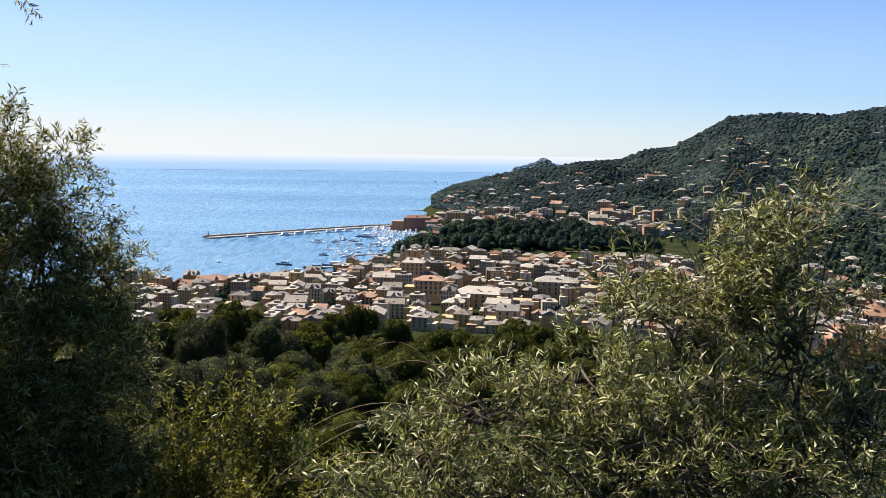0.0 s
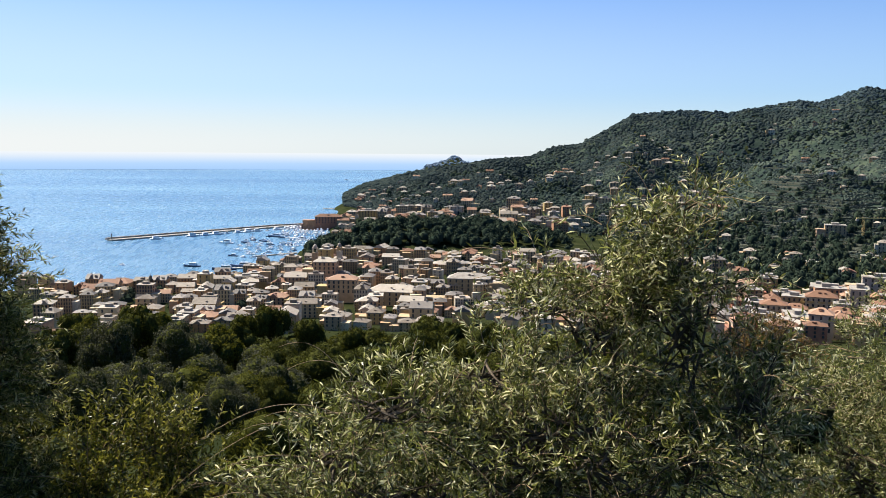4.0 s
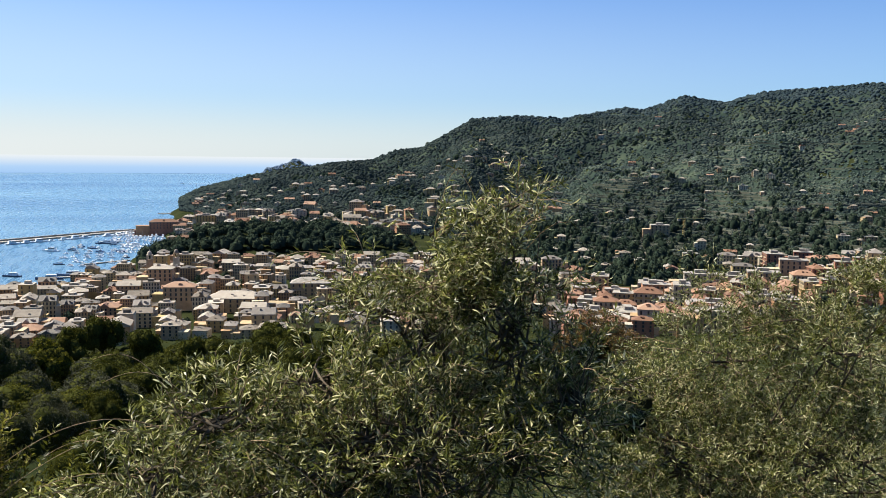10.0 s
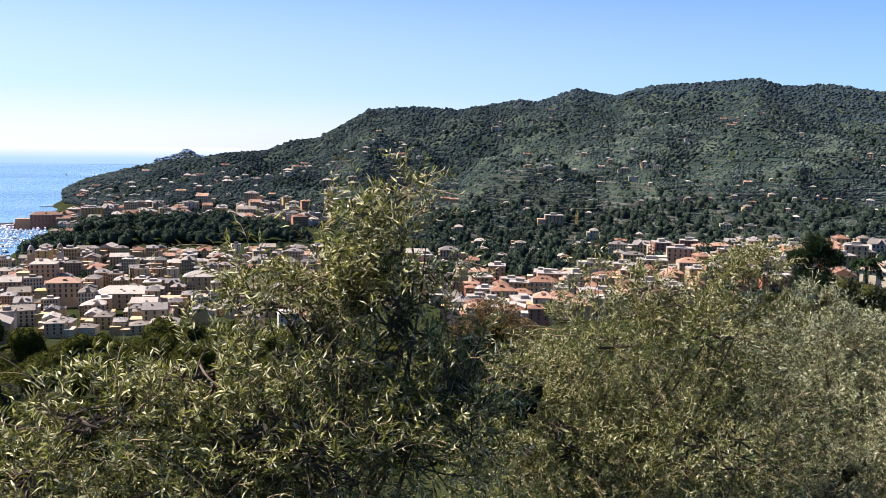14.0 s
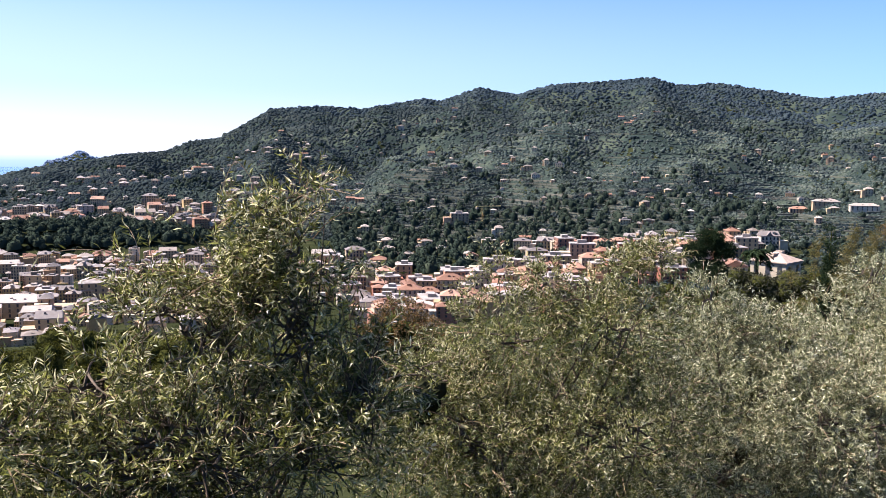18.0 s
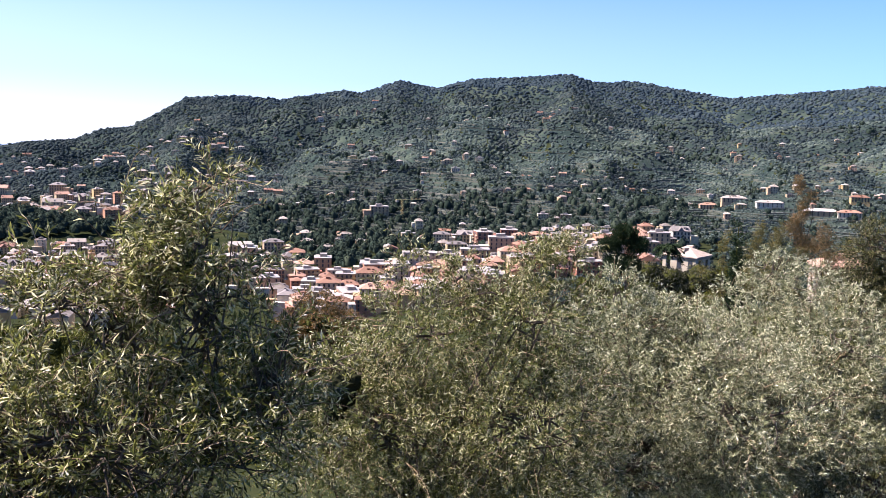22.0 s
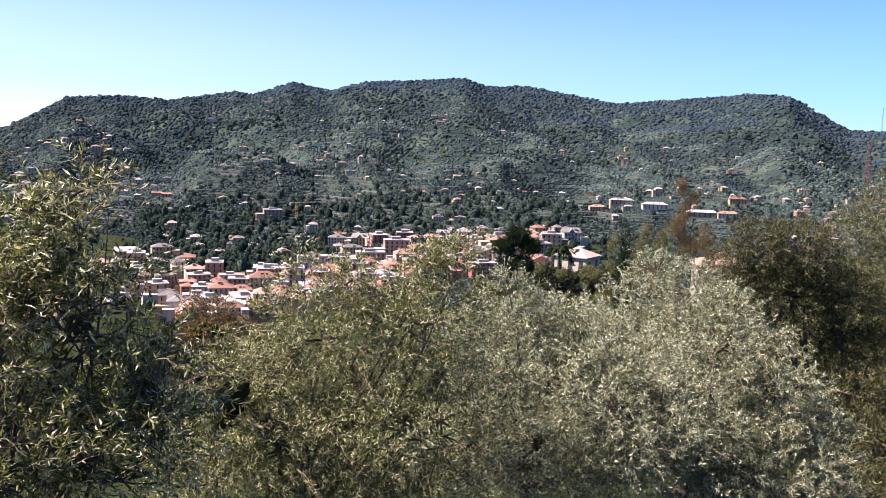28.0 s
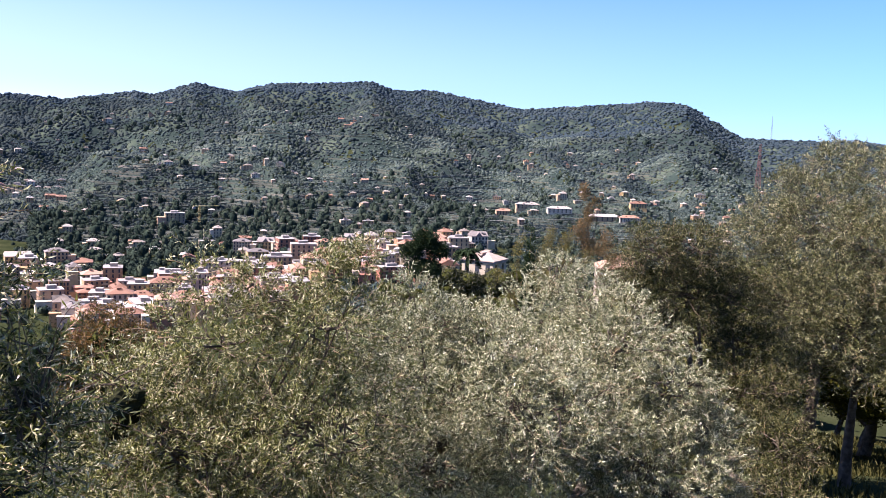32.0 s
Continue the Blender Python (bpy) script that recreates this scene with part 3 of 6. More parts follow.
x, y, z, r, az, u = (q[ok] for q in (x, y, z, r, az, u))
olive = kinds_of_wood(x, y, az, u)
size = r * np.clip(rng.lognormal(-6.52, 0.28, len(r)), 0.0007, 0.0030) * np.where(olive, 0.92, 1.05) * np.where(r > 1500, 0.93, 1.0)
for mask, mat, nm, lb in ((olive & (r < 1500), M_OLIVEFAR, "olive_crowns", "round olive crowns on the lower terraces"),
                          (~olive & (r < 1500), M_WOODS, "wood_crowns", "dark tree crowns on the lower slopes")):
    leafy(nm, lb, np.stack([x, y, z], -1)[mask], size[mask], size[mask] * rng.uniform(0.9, 1.5, mask.sum()), mat, rng, 6, 0.7)
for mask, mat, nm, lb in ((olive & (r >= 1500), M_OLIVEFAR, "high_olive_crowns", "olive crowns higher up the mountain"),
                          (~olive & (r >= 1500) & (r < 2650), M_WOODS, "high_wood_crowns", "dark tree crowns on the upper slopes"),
                          (~olive & (r >= 2650), M_FARWOODS, "far_wood_crowns", "tree crowns on the far heights, haze painted into their blue")):
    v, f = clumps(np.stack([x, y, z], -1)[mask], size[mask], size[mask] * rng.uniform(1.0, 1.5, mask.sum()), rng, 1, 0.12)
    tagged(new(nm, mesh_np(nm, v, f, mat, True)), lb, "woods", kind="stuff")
# groups of taller dark trees between the olive terraces
x, y, z, r, az, u = slope_points(9000, 2, 74, 0.0, 0.75)
wood = np.sin(x * 0.021 + np.sin(y * 0.017) * 2) + np.sin(y * 0.024 - x * 0.011 + 1) + np.sin(x * 0.05 + y * 0.043) * 0.8
ok = (z > 2) & (wood > 1.0)
x, y, z, r = (q[ok] for q in (x, y, z, r))
size = r * np.clip(rng.lognormal(-6.1, 0.25, len(r)), 0.0012, 0.0036)
leafy("slope_oaks", "dark oaks and pines in groups between the terraces", np.stack([x, y, z], -1), size, size * rng.uniform(1.6, 2.6, len(x)), M_PINE, rng, 12, 0.6)
# trees along the crest, seen against the sky
az = rng.uniform(-0.7, 76, 1500)
rr = np.interp(az, C_AZ, C_R) * rng.uniform(0.975, 1.002, len(az))
x, y = rr * np.sin(np.radians(az)), rr * np.cos(np.radians(az))
size = rng.uniform(2.0, 4.2, len(az)) * np.where(az < 14, 0.75, 1.0)
v, f = clumps(np.stack([x, y, ground_z(x, y)], -1), size, size * rng.uniform(0.9, 1.6, len(az)), rng, 2, 0.18)
tagged(new("crest_trees", mesh_np("crest_trees", v, f, M_WOODS)), "ragged line of trees along the mountain crest", "woods", kind="stuff")
# and on the far cape
x, y = rng.uniform(330, 680, 260), rng.uniform(4200, 4420, 260)
z = ground_z(x, y)
ok = z > 4
size = rng.uniform(4, 9, ok.sum())
v, f = clumps(np.stack([x, y, z], -1)[ok], size, size * 1.3, rng, 1, 0.16)
tagged(new("cape_woods", mesh_np("cape_woods", v, f, M_CAPE)), "wooded far cape beyond the headland", "woods", kind="stuff")
# pines on the knoll
n = 640
x, y = rng.uniform(-70, 250, n), rng.uniform(915, 1085, n)
ok = (((x - 95) / 155) ** 2 + ((y - 1000) / 82) ** 2 < 1) & (sea_side(x, y) < -8)
x, y = x[ok], y[ok]
size = rng.uniform(4.0, 7.5, len(x))
leafy("knoll_pines", "dense dark pines and oaks on a knoll", np.stack([x, y, ground_z(x, y) + 1], -1), size, size * rng.uniform(1.5, 2.4, len(x)), M_PINE, rng, 90, 0.26)
# trees along the quay behind the marina
x, y = rng.uniform(-70, 60, 700), rng.uniform(930, 1330, 700)
sd = sea_side(x, y)
ok = (sd < -5) & (sd > -75)
x, y = x[ok], y[ok]
size = rng.uniform(2.2, 4.4, len(x))
leafy("quay_trees", "dark holm oaks and pines along the quay", np.stack([x, y, ground_z(x, y)], -1), size, size * rng.uniform(1.2, 1.9, len(x)), M_PINE, rng, 40, 0.4, "trees")
# cypresses and garden trees between the houses
n = 1500
az = rng.uniform(-19, 66, n)
r = rng.uniform(560, 1320, n)
x, y = r * np.sin(np.radians(az)), r * np.cos(np.radians(az))
ok = sea_side(x, y) < -12
x, y, r, az = x[ok], y[ok], r[ok], az[ok]
size = rng.uniform(2.0, 4.2, len(x))
leafy("town_trees", "dark garden trees among the town's houses", np.stack([x, y, ground_z(x, y)], -1), size, size * rng.uniform(1.3, 2.4, len(x)), M_PINE, rng, 50, 0.4, "trees")
# the dark belt of trees under the far slope
n = 1050
az = 22 + 28 * rng.uniform(0, 1, n) ** 1.6
r = rng.uniform(700, 1180, n)
ok = r > np.interp(az, (22, 38, 40, 52), (690, 690, 740, 740))
az, r = az[ok], r[ok]
n = len(r)
x, y = r * np.sin(np.radians(az)), r * np.cos(np.radians(az))
size = rng.uniform(3.0, 6.0, n)
leafy("valley_trees", "dark belt of oaks and cypresses at the slope's foot", np.stack([x, y, ground_z(x, y)], -1), size, size * rng.uniform(1.4, 3.0, n), M_PINE, rng, 50, 0.36, "trees")

# orchards and gardens on the floor of the western valley
n = 1900
az = rng.uniform(40, 66, n)
r = rng.uniform(255, 900, n)
ok = ~((az < 54) & (r < 300)) & ~((az < 49) & (r > 610) & (r < 830))
az, r = az[ok], r[ok]
x, y = r * np.sin(np.radians(az)), r * np.cos(np.radians(az))
size = rng.uniform(1.8, 3.2, len(x)) * (0.7 + r / 1200)
half = rng.uniform(0, 1, len(x)) < 0.5
for m, mt, nm, lb in ((half, M_OLIVEFAR, "valley_olives", "grey olive trees on the valley floor"), (~half, M_PINE, "garden_trees", "dark garden trees on the valley floor")):
    leafy(nm, lb, np.stack([x, y, ground_z(x, y)], -1)[m], size[m], size[m] * rng.uniform(1.2, 2.0, m.sum()), mt, rng, 44, 0.4, "trees")


# ---- trees with leaves ----
def leaves(base, along, n_rng, length, width, curl=0.12):
    """One bent lancet leaf for each base point: base (n, 3), along (n, 3) its direction."""
    n = len(base)
    along = unit(along)
    side = unit(np.cross(along, unit(n_rng.normal(0, 1, (n, 3)))))
    nor = np.cross(along, side)
    ln = length * n_rng.uniform(0.6, 1.25, (n, 1))
    w = width * n_rng.uniform(0.7, 1.2, (n, 1)) * 0.5
    mid = base + along * ln * 0.5 + nor * ln * curl
    v = np.stack([base, mid + side * w, base + along * ln, mid - side * w], 1).reshape(-1, 3)
    return v, (np.arange(n * 4).reshape(n, 4))


def shoots(pos, way, length, per, leaf, rng, droop=0.25, wide=0.2, spread=0.9):
    """Leafy shoots: pos, way (n, 3). Gives the leaves and the twigs."""
    n = len(pos)
    way = unit(way)
    ln = length * rng.uniform(0.55, 1.25, n)
    s = (np.arange(per) + rng.uniform(0.2, 0.9, (n, per))) / per
    s = 0.12 + 0.88 * s
    sag = np.zeros((n, per, 3))
    sag[..., 2] = -droop * (s ** 2) * ln[:, None]
    at = pos[:, None] + way[:, None] * (ln[:, None] * s)[..., None] + sag
    tang = unit(way[:, None] + np.stack([0 * s, 0 * s, -2 * droop * s], -1))
    off = unit(np.cross(tang, unit(rng.normal(0, 1, (n, per, 3)))))
    along = tang * rng.uniform(0.35, 1.0, (n, per, 1)) + off * spread
    lv = leaves(at.reshape(-1, 3), along.reshape(-1, 3), rng, leaf, leaf * wide)
    q = np.linspace(0, 1, 4)
    sg = np.zeros((n, 4, 3))
    sg[..., 2] = -droop * q ** 2 * ln[:, None]
    line = pos[:, None] + way[:, None] * (ln[:, None] * q)[..., None] + sg
    return lv, line


def tree(name, label, foot, blobs, count, rng, leaf=0.06, per=22, shoot=0.34, mat=None, simple=False, twig_share=0.4, trunk_r=0.12, droop=0.25,
         wide=0.19, upward=0.5, group="", category="olive tree", twig=0.003, shell=0.35, limbs=14, spread=0.9, wands=0, thin=(), gap=None, tuft=0.55):
    """foot: where the trunk stands. blobs: (centre, radii) of the leaf masses, relative to the foot."""
    root = thing(name, label, category, group, Matrix.Translation(foot))
    vol = np.array([max(b[1]) ** 1.2 * min(b[1]) ** 0.8 for b in blobs])
    vol[:len(thin)] *= thin
    pick = rng.choice(len(blobs), count, p=vol / vol.sum())
    cen, rad = np.array([b[0] for b in blobs])[pick], np.array([b[1] for b in blobs])[pick]
    d = unit(rng.normal(0, 1, (count, 3)))
    rho = shell + (1 - shell) * rng.uniform(0, 1, (count, 1)) ** 0.7
    lump = 1 + 0.16 * np.sin(d[:, :1] * 5 + cen[:, :1] * 3) * np.sin(d[:, 1:2] * 6 + 2) + 0.12 * np.sin(d[:, 2:] * 7 + cen[:, 2:] * 5)
    p = cen + d * rad * rho * lump
    # shoots gather in tufts with gaps between them
    fq = 2 * np.pi / tuft
    tf = np.sin(p[:, 0] * fq + 1.7 * np.sin(p[:, 2] * fq * 0.6)) + np.sin(p[:, 1] * fq * 0.9 + 1.3 * np.sin(p[:, 0] * fq * 0.5)) + np.sin(p[:, 2] * fq * 1.1 + 1.1 * np.sin(p[:, 1] * fq * 0.7))
    stay = tf > -0.55 + rng.normal(0, 0.35, count)
    p, d, cen, rad = p[stay], d[stay], cen[stay], rad[stay]
    count = len(p)
    if gap is not None:
        # a hollow in the crown: no shoots start about the line between its two ends
        e0, e1, wide_gap = gap
        e0, e1 = np.array(e0), np.array(e1)
        t = ((p - e0) @ (e1 - e0) / ((e1 - e0) @ (e1 - e0))).clip(0, 1)
        far = np.linalg.norm(p - e0 - t[:, None] * (e1 - e0), axis=1) > wide_gap
        p, d, cen, rad = p[far], d[far], cen[far], rad[far]
        count = len(p)
    way = unit(d / rad * min(rad.min(), 1) + 0) * 0.7 + rng.normal(0, 0.45, (count, 3))
    way[:, 2] += upward
    lv, line = shoots(p, way, shoot, per, leaf, rng, droop, wide, spread)
    part("crown", mesh_np("crown", *lv, mat or M_OLIVE), root)
    root.children[0]["kind"] = "stuff"
    if not simple:
        some = line[rng.uniform(0, 1, count) < twig_share]
        tw = tubes(some, np.broadcast_to(np.array([1.0, 0.8, 0.6, 0.3]) * twig, (len(some), 4)), 3)
        tagged(part("twig_growth", mesh_np("twig_growth", *tw, M_TWIG), root, "thin pale twigs"), kind="stuff")
    if wands:
        dd = unit(rng.normal(0, 1, (wands, 3)) + (0, 0, 0.5))
        wi = rng.choice(len(blobs), wands, p=vol / vol.sum())
        wp = np.array([b[0] for b in blobs])[wi] + dd * np.array([b[1] for b in blobs])[wi] * 0.85
        wlv, wl_ = shoots(wp, dd + rng.normal(0, 0.35, (wands, 3)) + (0, 0, 0.5), shoot * 1.9, 12, leaf, rng, 0.45, wide, spread)
        tagged(part("wand_leaves", mesh_np("wand_leaves", *wlv, mat or M_OLIVE), root), kind="stuff")
        q = np.linspace(0, 1, 8)
        fine = np.stack([np.stack([np.interp(q, np.linspace(0, 1, 4), ln[:, j]) for j in range(3)], -1) for ln in wl_])
        tagged(part("shoot_growth", mesh_np("shoot_growth", *tubes(fine, np.broadcast_to(twig * np.linspace(1.1, 0.5, 8), (wands, 8)), 4), M_TWIG), root, "long pale arching shoots"), kind="stuff")
    # limbs from the trunk's head into every leaf mass
    crotch = np.array([0, 0, max(0.4, min(b[0][2] - b[1][2] for b in blobs) + 0.2 * blobs[0][1][2])])
    lines, radii = [], []
    q = np.linspace(0, 1, 7)
    for c, rd in blobs:
        c = np.array(c)
        lines.append(crotch + (c - crotch) * q[:, None] + np.sin(q * 3.1)[:, None] * rng.normal(0, 0.06, 3) * np.linalg.norm(c - crotch))
        radii.append(trunk_r * (0.05 + 0.5 * (1 - q) ** 1.3) * min(1.0, 0.35 + max(rd)))
    q = np.linspace(0, 1, 8)
    wob = np.stack([np.sin(q * 4 + foot[0]) * trunk_r * 0.5, np.cos(q * 3 + foot[1]) * trunk_r * 0.5, q * 0], -1)
    wob -= wob[-1]
    tl = np.array([0, 0, -0.25]) + (crotch + np.array([0, 0, 0.35])) * q[:, None] + wob
    stem = tubes(tl[None], (trunk_r * (1.25 - 0.6 * q + 0.45 * (1 - q) ** 4))[None], 9)
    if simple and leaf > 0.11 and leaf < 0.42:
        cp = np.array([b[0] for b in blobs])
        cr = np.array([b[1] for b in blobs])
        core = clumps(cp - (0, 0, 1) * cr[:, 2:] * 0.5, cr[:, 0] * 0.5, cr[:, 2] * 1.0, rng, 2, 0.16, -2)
        tagged(part("inner_crown", mesh_np("inner_crown", *core, M_INNER), root, "dense inner foliage with shade in its colour"), kind="stuff")
    if simple:
        part("trunk", mesh_np("trunk", *join_np(stem, tubes(np.array(lines), np.array(radii), 4)), M_BARK, True), root)
        return root
    stem_part = part("trunk", mesh_np("trunk", *stem, M_BARK, True), root)
    for ln, rd in zip(lines, radii):
        part("limb", mesh_np("limb", *tubes(ln[None], rd[None], 6), M_BARK, True), stem_part)
    k = min(count, limbs * len(blobs))
    sel = rng.choice(count, k, replace=False)
    a, b = cen[sel] + rng.normal(0, 0.15, (k, 3)) * rad[sel], p[sel]
    q = np.linspace(0, 1, 5)
    bend = rng.normal(0, 0.12, (k, 1, 3)) * np.linalg.norm(b - a, axis=1)[:, None, None]
    br = a[:, None] + (b - a)[:, None] * q[:, None] + np.sin(q * np.pi)[:, None] * bend
    tagged(part("branchwork", mesh_np("branchwork", *tubes(br, np.broadcast_to(trunk_r * np.linspace(0.10, 0.035, 5), (k, 5)), 4), M_BARK), root), kind="stuff")
    return root


def spot(az, r):
    x, y = polar(az, r)
    return np.array([x, y, gz(x, y)])


def blob(foot, az, el, r, wx, wz, wy=None):
    """A leaf mass on the bearing az at height el (degrees from eye level) and distance r; half-sizes in metres."""
    x, y = polar(az, r)
    return (tuple(np.array([x, y, EYE_Z + r * math.tan(radians(el))]) - foot), (wx, wy or wx, wz))


def seed(n):
    return np.random.default_rng(n)


# the olive just below the camera, with a tall spire of shoots
f = spot(17, 4.7)
olive_a = tree("olive_tree", "tall olive tree with narrow green-grey leaves on pale twigs", f,
     [blob(f, 22.4, -3.4, 4.7, 0.10, 0.10), blob(f, 17.0, -5.2, 4.7, 0.07, 0.08), blob(f, 12.8, -7.6, 4.6, 0.06, 0.08), blob(f, 20.6, -4.9, 4.7, 0.10, 0.10), blob(f, 24.0, -4.6, 4.7, 0.08, 0.10),
      blob(f, 22.0, -7.4, 4.7, 0.20, 0.20), blob(f, 17.8, -8.6, 4.7, 0.24, 0.16), blob(f, 13.6, -10.6, 4.6, 0.20, 0.12),
      blob(f, 22.5, -12.0, 4.7, 0.40, 0.36, 0.3), blob(f, 16.5, -12.6, 4.6, 0.42, 0.26, 0.3), blob(f, 9.5, -14.6, 4.4, 0.38, 0.18, 0.3),
      blob(f, 3.0, -17.2, 4.1, 0.36, 0.13), blob(f, -1.0, -20.4, 4.0, 0.26, 0.10), blob(f, 14.0, -19.5, 4.3, 0.95, 0.36, 0.5), blob(f, 23.0, -18.5, 4.6, 0.5, 0.45, 0.4),
      blob(f, 4.0, -23.5, 4.0, 0.8, 0.25, 0.5), blob(f, 10.0, -27.0, 4.2, 1.1, 0.4, 0.7), blob(f, 26.5, -16.0, 4.5, 0.20, 0.36), blob(f, 20.4, -9.8, 4.7, 0.30, 0.14, 0.22)],
     3300, seed(11), leaf=0.060, per=24, shoot=0.25, trunk_r=0.09, wands=260, wide=0.17, twig_share=0.95, limbs=30, group="olive trees",
     thin=(1.8, 2.0, 1.8, 1.8, 1.8, 2.2, 2.0, 1.6, 0.7, 0.9, 1, 1, 1, 0.75, 0.4), twig=0.0026)
# long bare shoots that arch out of its low side
g = seed(111)
for i in range(8):
    az, el, r = g.uniform(-2, 4), g.uniform(-21, -17), g.uniform(3.9, 4.3)
    at = np.array(blob(f, az, el, r, 0, 0)[0])
    q = np.linspace(0, 1, 12)[:, None]
    ln = g.uniform(0.45, 0.95)
    to = unit(np.array([[-0.75 + g.normal(0, 0.5), g.normal(0, 0.3), 0.55 + g.normal(0, 0.2)]]))[0]
    line = at + to * ln * q + np.array([-0.10, 0, -0.55]) * ln * q ** 2.2
    part("arching_shoot", mesh_np("arching_shoot", *tubes(line[None], (0.0030 * (1 - 0.65 * q[:, 0]))[None], 5), M_TWIG, True), olive_a)
# the olive at the eastern edge, its leaf colour darkened for backlight, its boughs hanging over the view
f = spot(-28, 6.5)
tree("olive_tree", "leafy olive tree with shade in its colour standing against the sea", f,
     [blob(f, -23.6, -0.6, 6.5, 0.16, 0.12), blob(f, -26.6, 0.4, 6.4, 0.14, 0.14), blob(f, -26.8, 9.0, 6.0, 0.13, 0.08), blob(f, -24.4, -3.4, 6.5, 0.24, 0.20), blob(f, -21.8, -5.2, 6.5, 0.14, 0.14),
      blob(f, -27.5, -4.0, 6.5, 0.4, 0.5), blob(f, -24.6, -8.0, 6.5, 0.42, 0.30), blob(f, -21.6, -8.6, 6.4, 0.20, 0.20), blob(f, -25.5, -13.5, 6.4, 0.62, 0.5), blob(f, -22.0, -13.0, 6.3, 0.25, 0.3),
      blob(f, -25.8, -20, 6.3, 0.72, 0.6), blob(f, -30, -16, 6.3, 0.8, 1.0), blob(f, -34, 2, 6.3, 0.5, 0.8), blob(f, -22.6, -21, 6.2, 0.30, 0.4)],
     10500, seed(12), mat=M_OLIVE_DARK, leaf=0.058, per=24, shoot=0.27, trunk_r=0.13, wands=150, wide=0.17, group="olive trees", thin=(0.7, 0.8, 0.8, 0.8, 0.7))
# the leafy shrub of bright shoots
f = spot(-13.5, 6.5)
tree("shrub", "bright yellow-green shrub with upright leafy shoots", f,
     [blob(f, -14.8, -17.2, 6.5, 0.14, 0.18), blob(f, -13.0, -18.8, 6.5, 0.25, 0.2), blob(f, -16.6, -19.2, 6.5, 0.22, 0.2), blob(f, -10.8, -20.6, 6.4, 0.25, 0.18),
      blob(f, -14, -22.5, 6.4, 0.65, 0.3), blob(f, -17.5, -23, 6.4, 0.4, 0.3), blob(f, -9, -24, 6.3, 0.4, 0.25)],
     900, seed(13), leaf=0.055, per=24, shoot=0.40, mat=M_BROAD, wide=0.36, droop=0.05, upward=1.2, trunk_r=0.05, category="shrub", twig_share=0.8)
# the round olives to the west of the tall one
f = spot(33, 8.8)
hole = (blob(f, 29.9, -16.2, 7.7, 0, 0)[0], blob(f, 29.3, -18.2, 8.1, 0, 0)[0], 0.12)
olive_b = tree("olive_tree", "broad silvery olive tree with fine dense twigs", f,
     [blob(f, 34.2, -8.4, 8.9, 0.16, 0.14), blob(f, 37.4, -8.8, 8.8, 0.14, 0.14), blob(f, 42.6, -7.6, 8.8, 0.14, 0.16), blob(f, 44.4, -7.4, 8.8, 0.14, 0.18), blob(f, 40.0, -9.0, 8.8, 0.2, 0.14),
      blob(f, 30.0, -15.2, 8.5, 0.6, 0.30), blob(f, 35.5, -12.0, 8.8, 0.7, 0.40), blob(f, 41.5, -11.4, 8.8, 0.8, 0.42), blob(f, 33, -18.6, 8.5, 1.3, 0.6, 0.9),
      blob(f, 42, -18, 8.6, 1.2, 0.8, 0.9), blob(f, 37, -25, 8.4, 1.6, 0.6, 1.0), blob(f, 28.5, -20, 8.3, 0.5, 0.5)],
     7000, seed(14), leaf=0.062, per=20, shoot=0.28, mat=M_OLIVE, trunk_r=0.12, wands=420, wide=0.19, twig_share=0.6, group="olive trees",
     thin=(2.4, 2.4, 2.4, 2.4, 1.8), gap=hole, limbs=16)
# the hollow in its crown: inner leaf lumps, their shade painted near black
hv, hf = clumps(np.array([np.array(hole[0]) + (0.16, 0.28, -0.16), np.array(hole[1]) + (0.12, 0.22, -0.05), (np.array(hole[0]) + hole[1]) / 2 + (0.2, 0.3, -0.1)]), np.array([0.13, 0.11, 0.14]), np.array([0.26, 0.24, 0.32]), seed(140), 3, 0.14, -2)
tagged(part("inner_crown", mesh_np("inner_crown", hv, hf, M_HOLLOW), olive_b, "hollow of the crown, its shade coloured near black"), kind="stuff")
f = spot(49, 11)
tree("olive_tree", "round silver-grey olive tree in full sun", f,
     [blob(f, 47.4, -9.4, 11, 0.30, 0.26), blob(f, 49.6, -11.2, 11.2, 0.5, 0.35), blob(f, 46.5, -12.4, 11, 0.8, 0.42), blob(f, 52.0, -11.8, 11.2, 0.55, 0.42), blob(f, 50.5, -15.4, 10.8, 1.3, 0.7), blob(f, 55, -16.2, 10.6, 1.2, 0.8), blob(f, 49, -20, 10.4, 1.8, 0.9, 1.2)],
     7600, seed(15), leaf=0.060, per=25, shoot=0.26, wands=260, mat=M_OLIVE_GREY, trunk_r=0.14, group="olive trees")
f = spot(59, 13)
tree("olive_tree", "pale silver olive tree beside a taller one", f,
     [blob(f, 56.4, -7.4, 13.5, 0.32, 0.3), blob(f, 58.6, -8.6, 13.2, 0.5, 0.4), blob(f, 55.0, -10.6, 13.2, 0.6, 0.55), blob(f, 60.6, -11.6, 12.6, 0.9, 0.65), blob(f, 64.0, -14.2, 12.2, 0.7, 0.55),
      blob(f, 66.4, -16.4, 12.4, 0.5, 0.5), blob(f, 57.5, -16, 12, 1.6, 1.0, 1.1), blob(f, 63.5, -19, 12, 1.5, 0.9, 1.1), blob(f, 67.6, -20.5, 12.4, 0.4, 0.5)],
     8200, seed(16), leaf=0.062, per=24, shoot=0.26, wands=260, mat=M_OLIVE_GREY, trunk_r=0.15, group="olive trees")
